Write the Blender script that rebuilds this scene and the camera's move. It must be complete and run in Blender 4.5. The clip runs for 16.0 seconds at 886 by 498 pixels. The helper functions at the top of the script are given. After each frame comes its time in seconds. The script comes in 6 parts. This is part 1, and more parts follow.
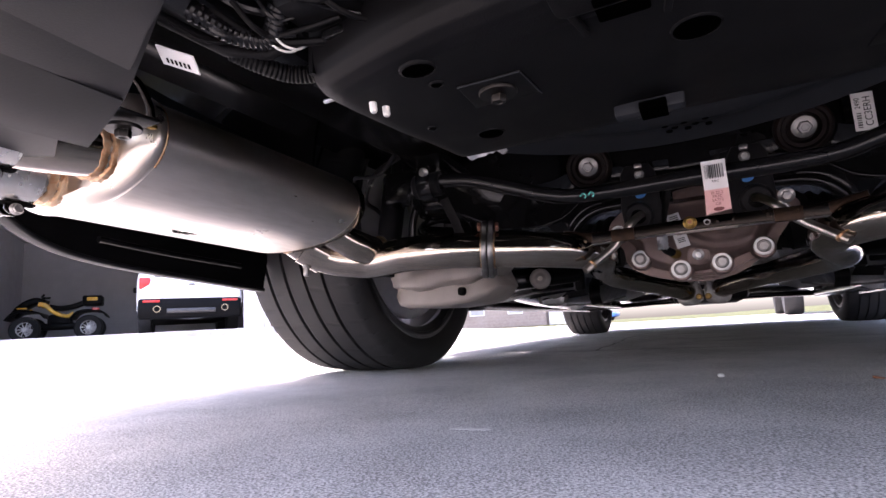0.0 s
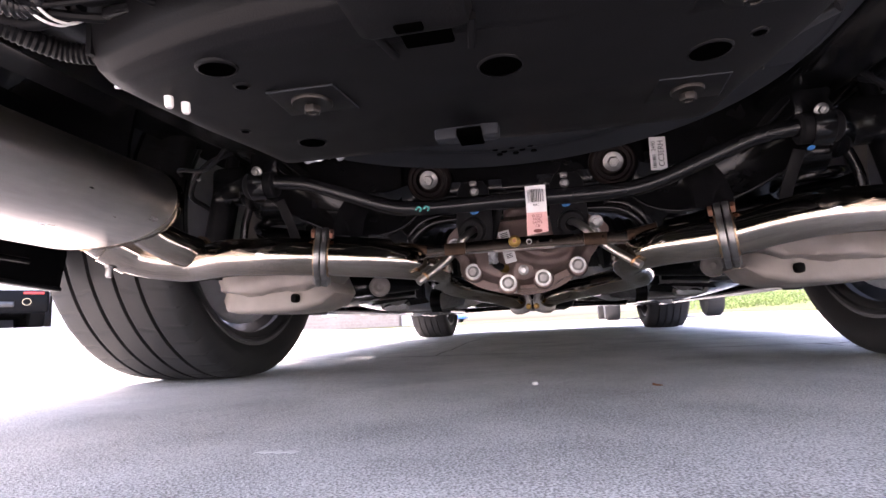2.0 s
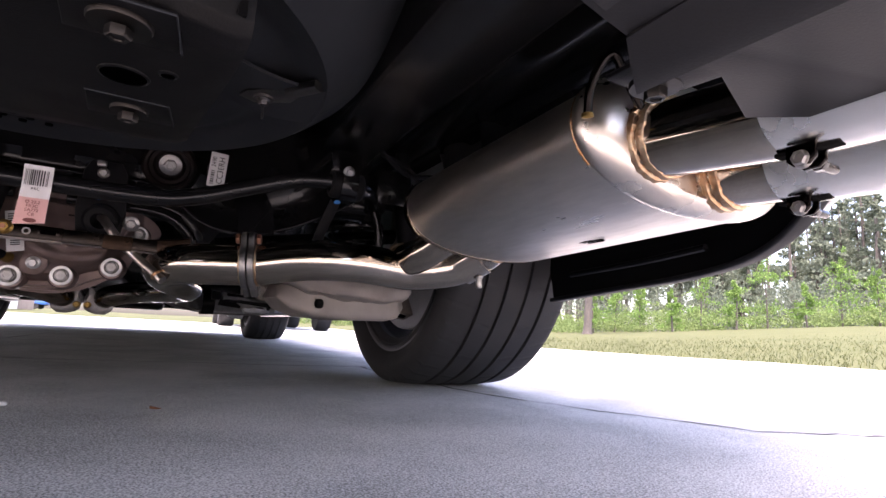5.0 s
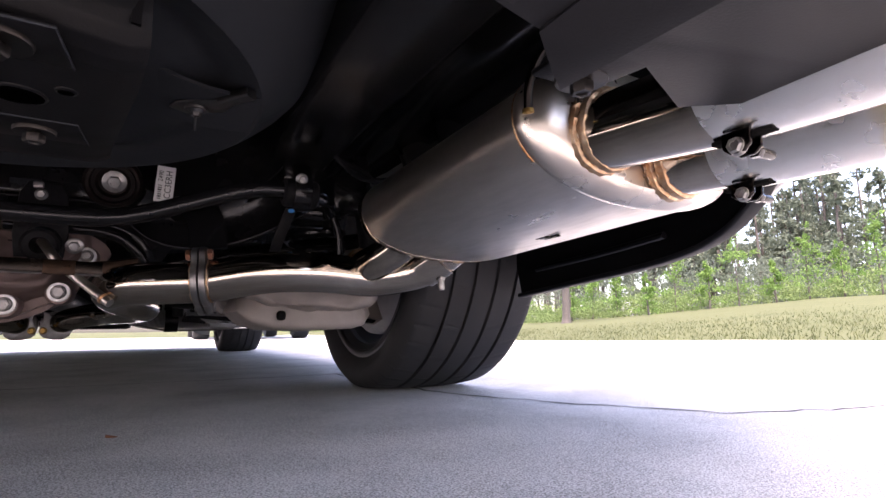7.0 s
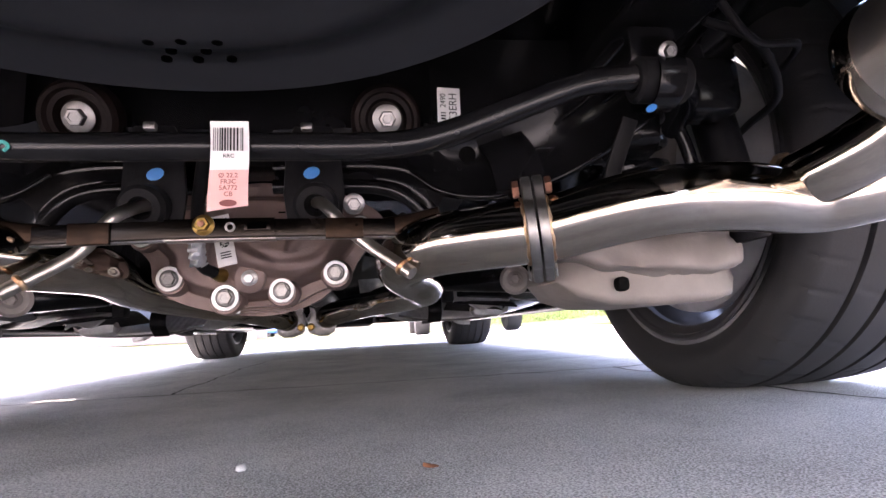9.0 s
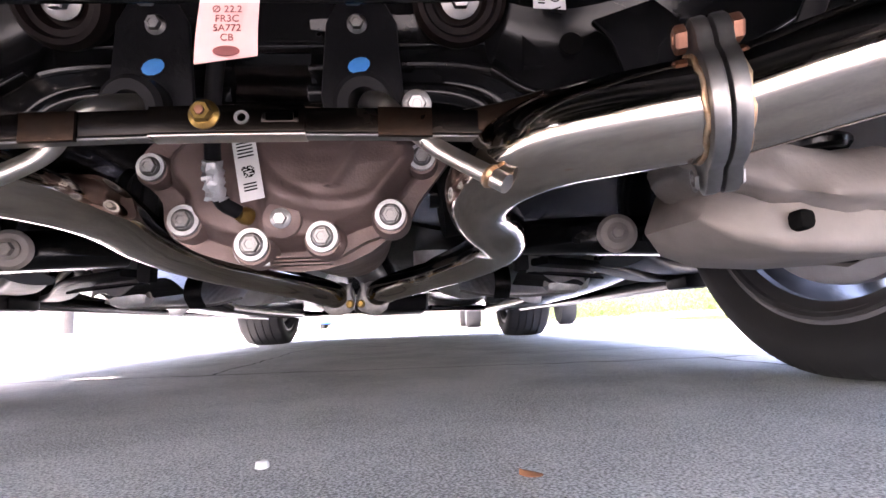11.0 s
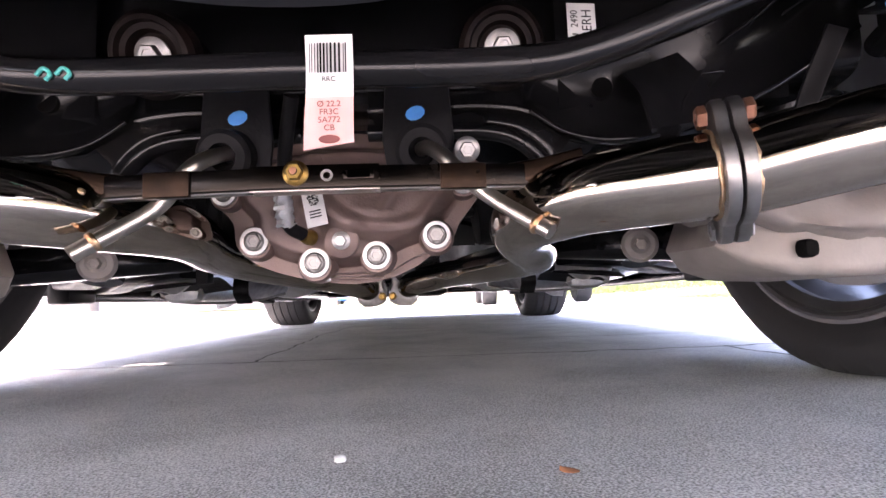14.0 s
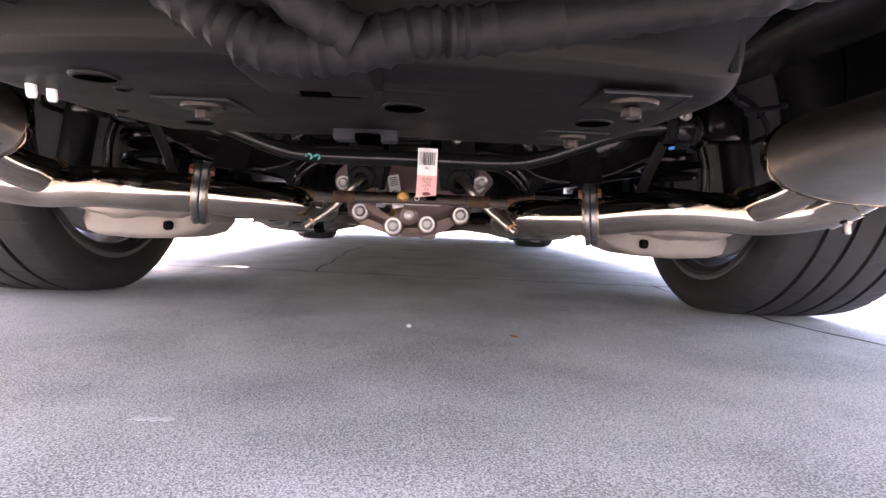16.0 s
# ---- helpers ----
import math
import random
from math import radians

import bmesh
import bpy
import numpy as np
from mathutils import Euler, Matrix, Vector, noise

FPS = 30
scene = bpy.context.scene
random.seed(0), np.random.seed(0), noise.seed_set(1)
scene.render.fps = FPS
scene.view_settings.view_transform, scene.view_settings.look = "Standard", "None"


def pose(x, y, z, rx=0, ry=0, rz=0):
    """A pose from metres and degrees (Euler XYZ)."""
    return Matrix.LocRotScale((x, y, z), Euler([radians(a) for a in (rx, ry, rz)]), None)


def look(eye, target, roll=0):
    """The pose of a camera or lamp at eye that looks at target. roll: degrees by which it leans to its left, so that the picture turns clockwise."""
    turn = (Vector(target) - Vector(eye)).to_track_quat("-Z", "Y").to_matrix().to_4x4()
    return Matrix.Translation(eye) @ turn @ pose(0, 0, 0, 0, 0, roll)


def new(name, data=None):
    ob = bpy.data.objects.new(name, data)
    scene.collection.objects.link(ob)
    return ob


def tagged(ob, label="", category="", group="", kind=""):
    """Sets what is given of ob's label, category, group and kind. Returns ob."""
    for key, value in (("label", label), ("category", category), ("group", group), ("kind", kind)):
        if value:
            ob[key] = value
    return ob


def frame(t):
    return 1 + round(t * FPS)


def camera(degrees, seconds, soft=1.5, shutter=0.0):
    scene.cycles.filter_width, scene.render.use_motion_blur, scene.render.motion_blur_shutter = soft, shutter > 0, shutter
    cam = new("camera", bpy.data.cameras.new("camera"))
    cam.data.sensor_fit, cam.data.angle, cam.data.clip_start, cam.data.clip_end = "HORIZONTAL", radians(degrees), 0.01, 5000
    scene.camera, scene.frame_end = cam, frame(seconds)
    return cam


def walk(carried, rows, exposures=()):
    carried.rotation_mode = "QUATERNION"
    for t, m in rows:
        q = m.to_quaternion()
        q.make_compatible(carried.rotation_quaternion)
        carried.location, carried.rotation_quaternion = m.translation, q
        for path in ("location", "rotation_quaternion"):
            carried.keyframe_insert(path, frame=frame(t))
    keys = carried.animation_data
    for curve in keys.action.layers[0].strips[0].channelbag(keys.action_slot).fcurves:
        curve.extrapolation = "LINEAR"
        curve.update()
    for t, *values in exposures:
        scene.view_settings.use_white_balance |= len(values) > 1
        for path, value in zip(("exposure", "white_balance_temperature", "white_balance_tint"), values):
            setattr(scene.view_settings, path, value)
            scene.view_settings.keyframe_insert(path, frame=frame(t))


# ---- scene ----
# The camera: seconds, place in metres, then yaw to the left, pitch up and roll in degrees.
cam = camera(80, 16.0)
WALK = [
    (0, 0.005, -1.233, 0.090, 26.47, 8.68, -3.41),
    (0.5, -0.009, -1.241, 0.097, 31.85, 9.21, -4.01),
    (1, -0.006, -1.237, 0.098, 31.81, 9.26, -4.19),
    (1.5, 0.015, -1.234, 0.096, 22.45, 8.66, -3.78),
    (2, 0.033, -1.214, 0.102, 10.92, 7.94, -2.78),
    (2.5, 0.044, -1.200, 0.102, -0.08, 6.68, -0.82),
    (3, 0.075, -1.198, 0.097, -7.32, 6.15, -0.42),
    (3.5, 0.112, -1.214, 0.102, -13.45, 6.26, 0.89),
    (4, 0.125, -1.209, 0.110, -19.11, 6.95, 1.56),
    (4.5, 0.150, -1.219, 0.115, -23.99, 8.01, 2.72),
    (5, 0.168, -1.223, 0.123, -27.30, 8.84, 3.31),
    (5.2, 0.174, -1.224, 0.122, -28.36, 9.28, 3.62),
    (7.3, 0.193, -1.223, 0.137, -29.92, 8.80, -0.80),
    (7.5, 0.187, -1.208, 0.144, -29.08, 10.15, -0.55),
    (8, 0.160, -1.124, 0.139, -20.03, 13.11, 1.46),
    (8.5, 0.133, -0.996, 0.129, -13.42, 12.49, -0.15),
    (9, 0.121, -0.898, 0.121, -8.75, 8.38, -3.08),
    (9.5, 0.108, -0.839, 0.111, -5.36, 8.92, -4.39),
    (10, 0.109, -0.769, 0.102, -4.35, 9.12, -2.39),
    (10.2, 0.109, -0.753, 0.101, -3.77, 8.66, -3.40),
    (12.3, 0.101, -0.736, 0.076, -2.31, 7.36, 0.60),
    (12.5, 0.099, -0.738, 0.079, -2.29, 6.71, -0.53),
    (13, 0.100, -0.738, 0.080, -2.10, 7.10, -1.50),
    (13.5, 0.101, -0.742, 0.085, -2.32, 7.42, -2.27),
    (14, 0.080, -0.801, 0.125, -1.60, 5.48, -2.19),
    (14.5, 0.068, -0.932, 0.154, 0.45, 0.46, -0.68),
    (15, 0.041, -1.047, 0.170, 0.04, -1.96, 0.89),
    (15.5, 0.056, -1.141, 0.183, -0.63, -2.95, 1.75),
    (16, 0.034, -1.241, 0.185, -1.49, -3.40, 2.31),
]


def eye_pose(x, y, z, yaw, pitch, roll):
    return pose(x, y, z, 0, 0, yaw) @ pose(0, 0, 0, 90 + pitch) @ pose(0, 0, 0, 0, 0, roll)


# stops, white balance and tint as the lens turns from the bright lawn to the dark machinery
EXPOSURES = [(t, e + 0.17, k, 27) for t, e, k in ((0.0, 3.0, 6600), (1.0, 2.6, 6500), (1.6, 3.1, 6700), (2.2, 3.86, 7000), (3.0, 3.83, 7250), (4.0, 3.4, 7100), (5.0, 3.0, 6900), (7.5, 2.9, 6900), (8.0, 3.31, 6900), (8.5, 3.92, 6900), (9.0, 4.16, 6900), (9.5, 4.55, 6900), (10.0, 4.6, 6800), (12.5, 4.56, 6800), (14.0, 4.54, 6900), (14.5, 4.45, 6950), (15.0, 4.4, 7100), (15.5, 4.2, 7150), (16.0, 3.89, 7250))]
walk(cam, [(t, eye_pose(*row)) for t, *row in WALK], EXPOSURES)

# ---- world and sun ----
world = bpy.data.worlds.new("world")
scene.world = world
world.use_nodes = True
_n = world.node_tree.nodes
_sky = _n.new("ShaderNodeTexSky")
_sky.sky_type, _sky.sun_disc = "NISHITA", False
_sky.sun_elevation, _sky.sun_rotation = radians(68), radians(227)
_sky.dust_density, _sky.ozone_density = 4.0, 0.6
_n["Background"].inputs["Strength"].default_value = 0.15
world.node_tree.links.new(_sky.outputs[0], _n["Background"].inputs[0])
_sun = bpy.data.lights.new("sun", "SUN")
_sun.energy, _sun.angle, _sun.color = 1.5, radians(2.5), (1.0, 0.96, 0.9)
sun = new("sun", _sun)
sun.matrix_world = look((-6.5, -6, 22), (0, 0, 0))

# ---- materials ----
MATS = {}


def mat(name, color, rough=0.5, metal=0.0, color2=None, scale=40.0, detail=6.0, bump=0.0, bump_scale=None, rough2=None,
        spread=(0.35, 0.65), stretch=None, coat=0.0, spec=None, fleck=None, per_object=0.0, broad=None):
    """A procedural surface: two colours mixed by a noise of that scale, with fine relief and uneven gloss."""
    m = bpy.data.materials.new(name)
    m.use_nodes = True
    nt = m.node_tree
    n, l = nt.nodes, nt.links
    b = n["Principled BSDF"]
    b.inputs["Base Color"].default_value = (*color, 1)
    b.inputs["Roughness"].default_value = rough
    b.inputs["Metallic"].default_value = metal
    if coat:
        b.inputs["Coat Weight"].default_value = coat
        b.inputs["Coat Roughness"].default_value = 0.15
    if spec is not None:
        b.inputs["Specular IOR Level"].default_value = spec
    tc = n.new("ShaderNodeTexCoord")
    src = tc.outputs["Object"]
    if stretch:
        mp = n.new("ShaderNodeMapping")
        mp.inputs["Scale"].default_value = stretch
        l.new(src, mp.inputs[0])
        src = mp.outputs[0]
    nz = n.new("ShaderNodeTexNoise")
    nz.inputs["Scale"].default_value, nz.inputs["Detail"].default_value = scale, detail
    l.new(src, nz.inputs["Vector"])
    big = n.new("ShaderNodeTexNoise")
    big.inputs["Scale"].default_value, big.inputs["Detail"].default_value = broad[0] if broad else scale / 9.0, 4.0
    l.new(src, big.inputs["Vector"])
    half = n.new("ShaderNodeMix")
    half.inputs["Factor"].default_value = broad[1] if broad else 0.5
    l.new(nz.outputs[0], half.inputs["A"])
    l.new(big.outputs[0], half.inputs["B"])
    mr = n.new("ShaderNodeMapRange")
    mr.inputs["From Min"].default_value, mr.inputs["From Max"].default_value = spread
    l.new(half.outputs["Result"], mr.inputs["Value"])
    fac = mr.outputs[0]
    if color2:
        mx = n.new("ShaderNodeMix")
        mx.data_type = "RGBA"
        mx.inputs["A"].default_value, mx.inputs["B"].default_value = (*color, 1), (*color2, 1)
        l.new(fac, mx.inputs["Factor"])
        out = mx.outputs["Result"]
        if fleck:
            vo = n.new("ShaderNodeTexVoronoi")
            vo.inputs["Scale"].default_value = fleck[0]
            l.new(src, vo.inputs["Vector"])
            fr = n.new("ShaderNodeMapRange")
            fr.inputs["From Min"].default_value, fr.inputs["From Max"].default_value = fleck[2], fleck[2] + 0.08
            l.new(vo.outputs["Color"], fr.inputs["Value"])
            fx = n.new("ShaderNodeMix")
            fx.data_type = "RGBA"
            fx.inputs["B"].default_value = (*fleck[1], 1)
            l.new(fr.outputs[0], fx.inputs["Factor"])
            l.new(out, fx.inputs["A"])
            out = fx.outputs["Result"]
        if per_object:
            oi = n.new("ShaderNodeObjectInfo")
            hs = n.new("ShaderNodeHueSaturation")
            vr = n.new("ShaderNodeMapRange")
            vr.inputs["To Min"].default_value, vr.inputs["To Max"].default_value = 1 - per_object, 1 + per_object
            l.new(oi.outputs["Random"], vr.inputs["Value"])
            l.new(vr.outputs[0], hs.inputs["Value"])
            l.new(out, hs.inputs["Color"])
            out = hs.outputs[0]
        l.new(out, b.inputs["Base Color"])
    if rough2 is not None:
        rr = n.new("ShaderNodeMapRange")
        rr.inputs["To Min"].default_value, rr.inputs["To Max"].default_value = rough, rough2
        l.new(fac, rr.inputs["Value"])
        l.new(rr.outputs[0], b.inputs["Roughness"])
    if bump:
        bn = n.new("ShaderNodeBump")
        bn.inputs["Strength"].default_value, bn.inputs["Distance"].default_value = bump, 0.002
        if bump_scale:
            n2 = n.new("ShaderNodeTexNoise")
            n2.inputs["Scale"].default_value, n2.inputs["Detail"].default_value = bump_scale, 5.0
            l.new(src, n2.inputs["Vector"])
            l.new(n2.outputs[0], bn.inputs["Height"])
        else:
            l.new(nz.outputs[0], bn.inputs["Height"])
        l.new(bn.outputs[0], b.inputs["Normal"])
    MATS[name] = m
    return m


POLISHED = mat("polished_stainless", (0.44, 0.385, 0.33), 0.045, 1.0, (0.35, 0.302, 0.255), 26, rough2=0.1, bump=0.02)
CAPSTEEL = mat("satin_cap_stainless", (0.46, 0.42, 0.375), 0.25, 1.0, (0.38, 0.345, 0.305), 40, rough2=0.34, bump=0.02)
BRUSHED = mat("brushed_stainless", (0.46, 0.425, 0.385), 0.27, 1.0, (0.38, 0.35, 0.315), 120, rough2=0.38, bump=0.008, stretch=(1, 0.25, 1))


def heat_tint(m):
    """Heat colours on the last centimetres before a tip's end, which lies at its object's origin along -y."""
    n, l = m.node_tree.nodes, m.node_tree.links
    tc, sp, ramp = n.new("ShaderNodeTexCoord"), n.new("ShaderNodeSeparateXYZ"), n.new("ShaderNodeValToRGB")
    wav, add, mr = n.new("ShaderNodeTexNoise"), n.new("ShaderNodeMath"), n.new("ShaderNodeMapRange")
    wav.inputs["Scale"].default_value = 40
    l.new(tc.outputs["Object"], sp.inputs[0])
    l.new(tc.outputs["Object"], wav.inputs["Vector"])
    add.operation = "MULTIPLY_ADD"
    add.inputs[1].default_value = 0.02
    l.new(wav.outputs[0], add.inputs[0])
    l.new(sp.outputs["Y"], add.inputs[2])
    mr.inputs["From Min"].default_value, mr.inputs["From Max"].default_value = 0.008, 0.046
    l.new(add.outputs[0], mr.inputs["Value"])
    stops = [(0.0, (0.05, 0.14, 0.55)), (0.3, (0.12, 0.3, 0.8)), (0.46, (0.4, 0.22, 0.5)), (0.6, (0.7, 0.36, 0.16)), (0.78, (0.74, 0.58, 0.36)), (1.0, (0.69, 0.66, 0.62))]
    cr = ramp.color_ramp
    while len(cr.elements) < len(stops):
        cr.elements.new(0.5)
    for e, (p, c) in zip(cr.elements, stops):
        e.position, e.color = p, (*c, 1)
    l.new(mr.outputs[0], ramp.inputs[0])
    l.new(ramp.outputs[0], n["Principled BSDF"].inputs["Base Color"])
    return m


TINTED = heat_tint(mat("heat_tinted_tip", (0.7, 0.67, 0.63), 0.22, 1.0, None, 60, rough2=0.32, bump=0.03))
WELD = mat("heat_tinted_weld", (0.34, 0.16, 0.07), 0.32, 1.0, (0.5, 0.4, 0.28), 160, rough2=0.5, bump=0.6, bump_scale=260)
STEEL = mat("dull_steel_plate", (0.25, 0.246, 0.242), 0.34, 1.0, (0.16, 0.156, 0.152), 90, rough2=0.5, bump=0.12)
DIMSTEEL = mat("dim_grey_steel", (0.085, 0.084, 0.084), 0.36, 1.0, (0.055, 0.054, 0.054), 70, rough2=0.5, bump=0.1)
ZINC = mat("zinc_plated_bolt", (0.45, 0.45, 0.446), 0.34, 0.9, (0.31, 0.31, 0.31), 120, rough2=0.5, bump=0.1)
GOLDZINC = mat("yellow_zinc", (0.3, 0.2, 0.06), 0.28, 1.0, (0.2, 0.12, 0.04), 130, rough2=0.5)
COPPER = mat("copper_coated_nut", (0.27, 0.13, 0.085), 0.4, 0.9, (0.17, 0.085, 0.06), 130, rough2=0.55, bump=0.2)
BLACKPAINT = mat("black_chassis_paint", (0.0036, 0.0036, 0.004), 0.11, 0.0, (0.0056, 0.0056, 0.0061), 22, rough2=0.24, bump=0.05, spec=0.19)
SATIN = mat("satin_black_coating", (0.004, 0.004, 0.0045), 0.42, 0.0, (0.007, 0.007, 0.008), 35, rough2=0.52, bump=0.3, bump_scale=160, spec=0.06)
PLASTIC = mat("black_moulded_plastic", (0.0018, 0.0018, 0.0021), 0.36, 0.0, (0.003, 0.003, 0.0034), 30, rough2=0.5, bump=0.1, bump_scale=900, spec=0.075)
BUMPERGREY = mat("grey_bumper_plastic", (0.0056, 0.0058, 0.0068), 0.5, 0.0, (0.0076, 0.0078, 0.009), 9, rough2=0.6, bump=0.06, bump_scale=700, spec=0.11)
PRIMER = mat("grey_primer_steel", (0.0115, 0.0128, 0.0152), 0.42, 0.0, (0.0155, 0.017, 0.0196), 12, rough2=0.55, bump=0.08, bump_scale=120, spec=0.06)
SHIELD = mat("cast_grey_shield", (0.225, 0.2, 0.182), 0.5, 0.2, (0.158, 0.139, 0.125), 26, rough2=0.62, bump=0.15, bump_scale=300)
DIFFCOAT = mat("brown_cast_coating", (0.155, 0.108, 0.097), 0.4, 0.35, (0.115, 0.08, 0.071), 30, rough2=0.58, bump=0.2, bump_scale=350)
FOIL = mat("embossed_aluminium", (0.52, 0.52, 0.525), 0.3, 0.75, (0.36, 0.36, 0.365), 90, rough2=0.46, bump=0.6, bump_scale=230)
MOUNTRUBBER = mat("rusty_brown_rubber", (0.0075, 0.0042, 0.0036), 0.5, 0.0, (0.0032, 0.0024, 0.0023), 90, rough2=0.7, bump=0.15, spec=0.1)
RUBBER = mat("black_rubber", (0.0045, 0.0045, 0.005), 0.55, 0.0, (0.007, 0.007, 0.0075), 60, rough2=0.7, bump=0.1, spec=0.08)
TYRE = mat("tyre_rubber", (0.013, 0.013, 0.014), 0.6, 0.0, (0.024, 0.0235, 0.024), 18, rough2=0.78, bump=0.1, bump_scale=400, spec=0.24)
RIM = mat("rim_paint", (0.62, 0.62, 0.63), 0.28, 0.3, (0.54, 0.54, 0.55), 20, rough2=0.38)
RIMDARK = mat("inner_barrel", (0.05, 0.05, 0.053), 0.24, 0.5, (0.036, 0.036, 0.038), 6, rough2=0.34)
RIMLIP = mat("dark_rim_lip", (0.03, 0.03, 0.032), 0.3, 0.2, (0.045, 0.045, 0.047), 20, rough2=0.45)
ROTOR = mat("brake_disc_iron", (0.4, 0.4, 0.415), 0.3, 0.15, (0.33, 0.33, 0.34), 50, rough2=0.45)
WHITEPAPER = mat("white_paper_label", (0.62, 0.61, 0.605), 0.6, 0.0, (0.55, 0.54, 0.535), 60)
PINKPAPER = mat("pink_paper_label", (0.62, 0.36, 0.335), 0.6, 0.0, (0.55, 0.31, 0.29), 60)
# printing black, also laid on as the shade in some holes and slots
INK_SHADE = mat("black_ink_and_hole_shade", (0.006, 0.006, 0.006), 0.9, spec=0.0)
REDINK = mat("dark_red_ink", (0.13, 0.03, 0.028), 0.6)
BLUEPAINT = mat("blue_paint_mark", (0.03, 0.2, 0.5), 0.45, 0.0, (0.02, 0.15, 0.42), 120)
TEALPAINT = mat("teal_paint_mark", (0.02, 0.32, 0.27), 0.5, 0.0, (0.02, 0.22, 0.2), 120)
# near-black base stands in for the underbody mirrored in bright steel
BARSTEEL = mat("stained_dark_reflection_steel", (0.009, 0.0085, 0.0085), 0.13, 1.0, (0.017, 0.0135, 0.0115), 26, rough2=0.3, bump=0.05)
WASHERGREY = mat("dark_grey_washer", (0.016, 0.0154, 0.0152), 0.3, 1.0, (0.026, 0.023, 0.021), 60, rough2=0.5, bump=0.08)
# black for the shade inside holes and slots that are not cut
VOID = mat("hole_shade_black", (0.0003, 0.0003, 0.0003), 0.9, spec=0.0)
TABSTEEL = mat("brown_heat_stained_tab", (0.026, 0.016, 0.011), 0.26, 1.0, (0.012, 0.009, 0.0075), 90, rough2=0.42, bump=0.15)
GREENTAPE = mat("green_wire", (0.04, 0.5, 0.14), 0.4)
WHITEPLASTIC = mat("white_plastic", (0.5, 0.5, 0.485), 0.45, 0.0, (0.42, 0.42, 0.405), 80)
BODYPAINT = mat("dark_body_paint", (0.03, 0.03, 0.034), 0.2, 0.0, (0.035, 0.035, 0.04), 10, coat=0.8)
CONCRETE = mat("broom_finished_concrete", (0.655, 0.64, 0.61), 0.85, 0.0, (0.18, 0.173, 0.164), 540, detail=10.0, bump=0.55, bump_scale=640, spread=(0.39, 0.61), fleck=(620, (0.06, 0.058, 0.055), 0.9), broad=(6.0, 0.2))
CRACKMAT = mat("crack_filler", (0.02, 0.019, 0.018), 0.95, 0.0, (0.07, 0.065, 0.06), 90)
GRASS = mat("grass_ground", (0.046, 0.055, 0.023), 0.95, 0.0, (0.076, 0.08, 0.04), 55, bump=1.0, bump_scale=70, broad=(1.2, 0.35), spec=0.1)
LEAF = mat("leaf_green", (0.1, 0.15, 0.05), 0.7, 0.0, (0.17, 0.22, 0.09), 1.2, spec=0.12)
LEAFLIGHT = mat("young_leaf_green", (0.09, 0.17, 0.04), 0.7, 0.0, (0.16, 0.25, 0.07), 1.5, spec=0.12)
LAWNBLADE = mat("lawn_blade", (0.062, 0.074, 0.03), 0.8, 0.0, (0.09, 0.097, 0.046), 40, spec=0.1)
NEEDLE = mat("pine_needles", (0.088, 0.11, 0.078), 0.8, 0.0, (0.135, 0.158, 0.12), 0.8, spec=0.1)


def leafy(m, share):
    """Lets part of the daylight through a leaf."""
    n, l = m.node_tree.nodes, m.node_tree.links
    b = n["Principled BSDF"]
    t = n.new("ShaderNodeBsdfTranslucent")
    l.new(b.inputs["Base Color"].links[0].from_socket, t.inputs["Color"])
    mix = n.new("ShaderNodeMixShader")
    mix.inputs[0].default_value = share
    l.new(b.outputs[0], mix.inputs[1])
    l.new(t.outputs[0], mix.inputs[2])
    l.new(mix.outputs[0], n["Material Output"].inputs["Surface"])


for _m in (LEAF, LEAFLIGHT, LAWNBLADE, NEEDLE):
    leafy(_m, 0.4)
BARK = mat("grey_bark", (0.05, 0.043, 0.037), 0.9, 0.0, (0.085, 0.073, 0.064), 18, bump=0.8, stretch=(3, 3, 0.5))
BRICK = mat("red_brown_brick", (0.125, 0.075, 0.066), 0.85, 0.0, (0.18, 0.122, 0.108), 20, bump=0.3, per_object=0.25)
# brick colour lifted to carry the washed-out glare on the far house
PALEBRICK = mat("glare_paled_brick", (0.24, 0.19, 0.17), 0.85, 0.0, (0.32, 0.27, 0.245), 6, bump=0.2)
MORTAR = mat("pale_mortar", (0.36, 0.335, 0.305), 0.9, 0.0, (0.29, 0.265, 0.24), 40, bump=0.3)
TRIMWHITE = mat("white_trim_paint", (0.75, 0.75, 0.74), 0.5, 0.0, (0.68, 0.68, 0.67), 5)
GARAGEWALL = mat("garage_wall_paint", (0.46, 0.46, 0.49), 0.7, 0.0, (0.4, 0.4, 0.43), 4)
WHITECAR = mat("white_car_paint", (0.72, 0.73, 0.75), 0.25, 0.0, (0.68, 0.69, 0.71), 4, coat=0.6)
# panes painted pale for the same glare, with little contrast to the wall
PALEGLASS = mat("glare_paled_glass", (0.3, 0.31, 0.33), 0.12, 0.0, (0.36, 0.37, 0.38), 5)
GLASS = mat("dark_car_glass", (0.02, 0.022, 0.025), 0.08, 0.0, (0.025, 0.027, 0.03), 5)
REDLENS = mat("red_lens", (0.4, 0.02, 0.02), 0.2, 0.0, (0.3, 0.015, 0.015), 10)
YELLOW = mat("yellow_plastic", (0.65, 0.36, 0.02), 0.35, 0.0, (0.55, 0.3, 0.02), 10)
ROOFING = mat("grey_shingle", (0.14, 0.13, 0.125), 0.9, 0.0, (0.2, 0.19, 0.18), 8, bump=0.4)
STONEWHITE = mat("pale_stone", (0.7, 0.69, 0.66), 0.8, 0.0, (0.6, 0.58, 0.55), 200)
DRYLEAF = mat("dry_leaf", (0.3, 0.12, 0.05), 0.8, 0.0, (0.22, 0.09, 0.04), 300)


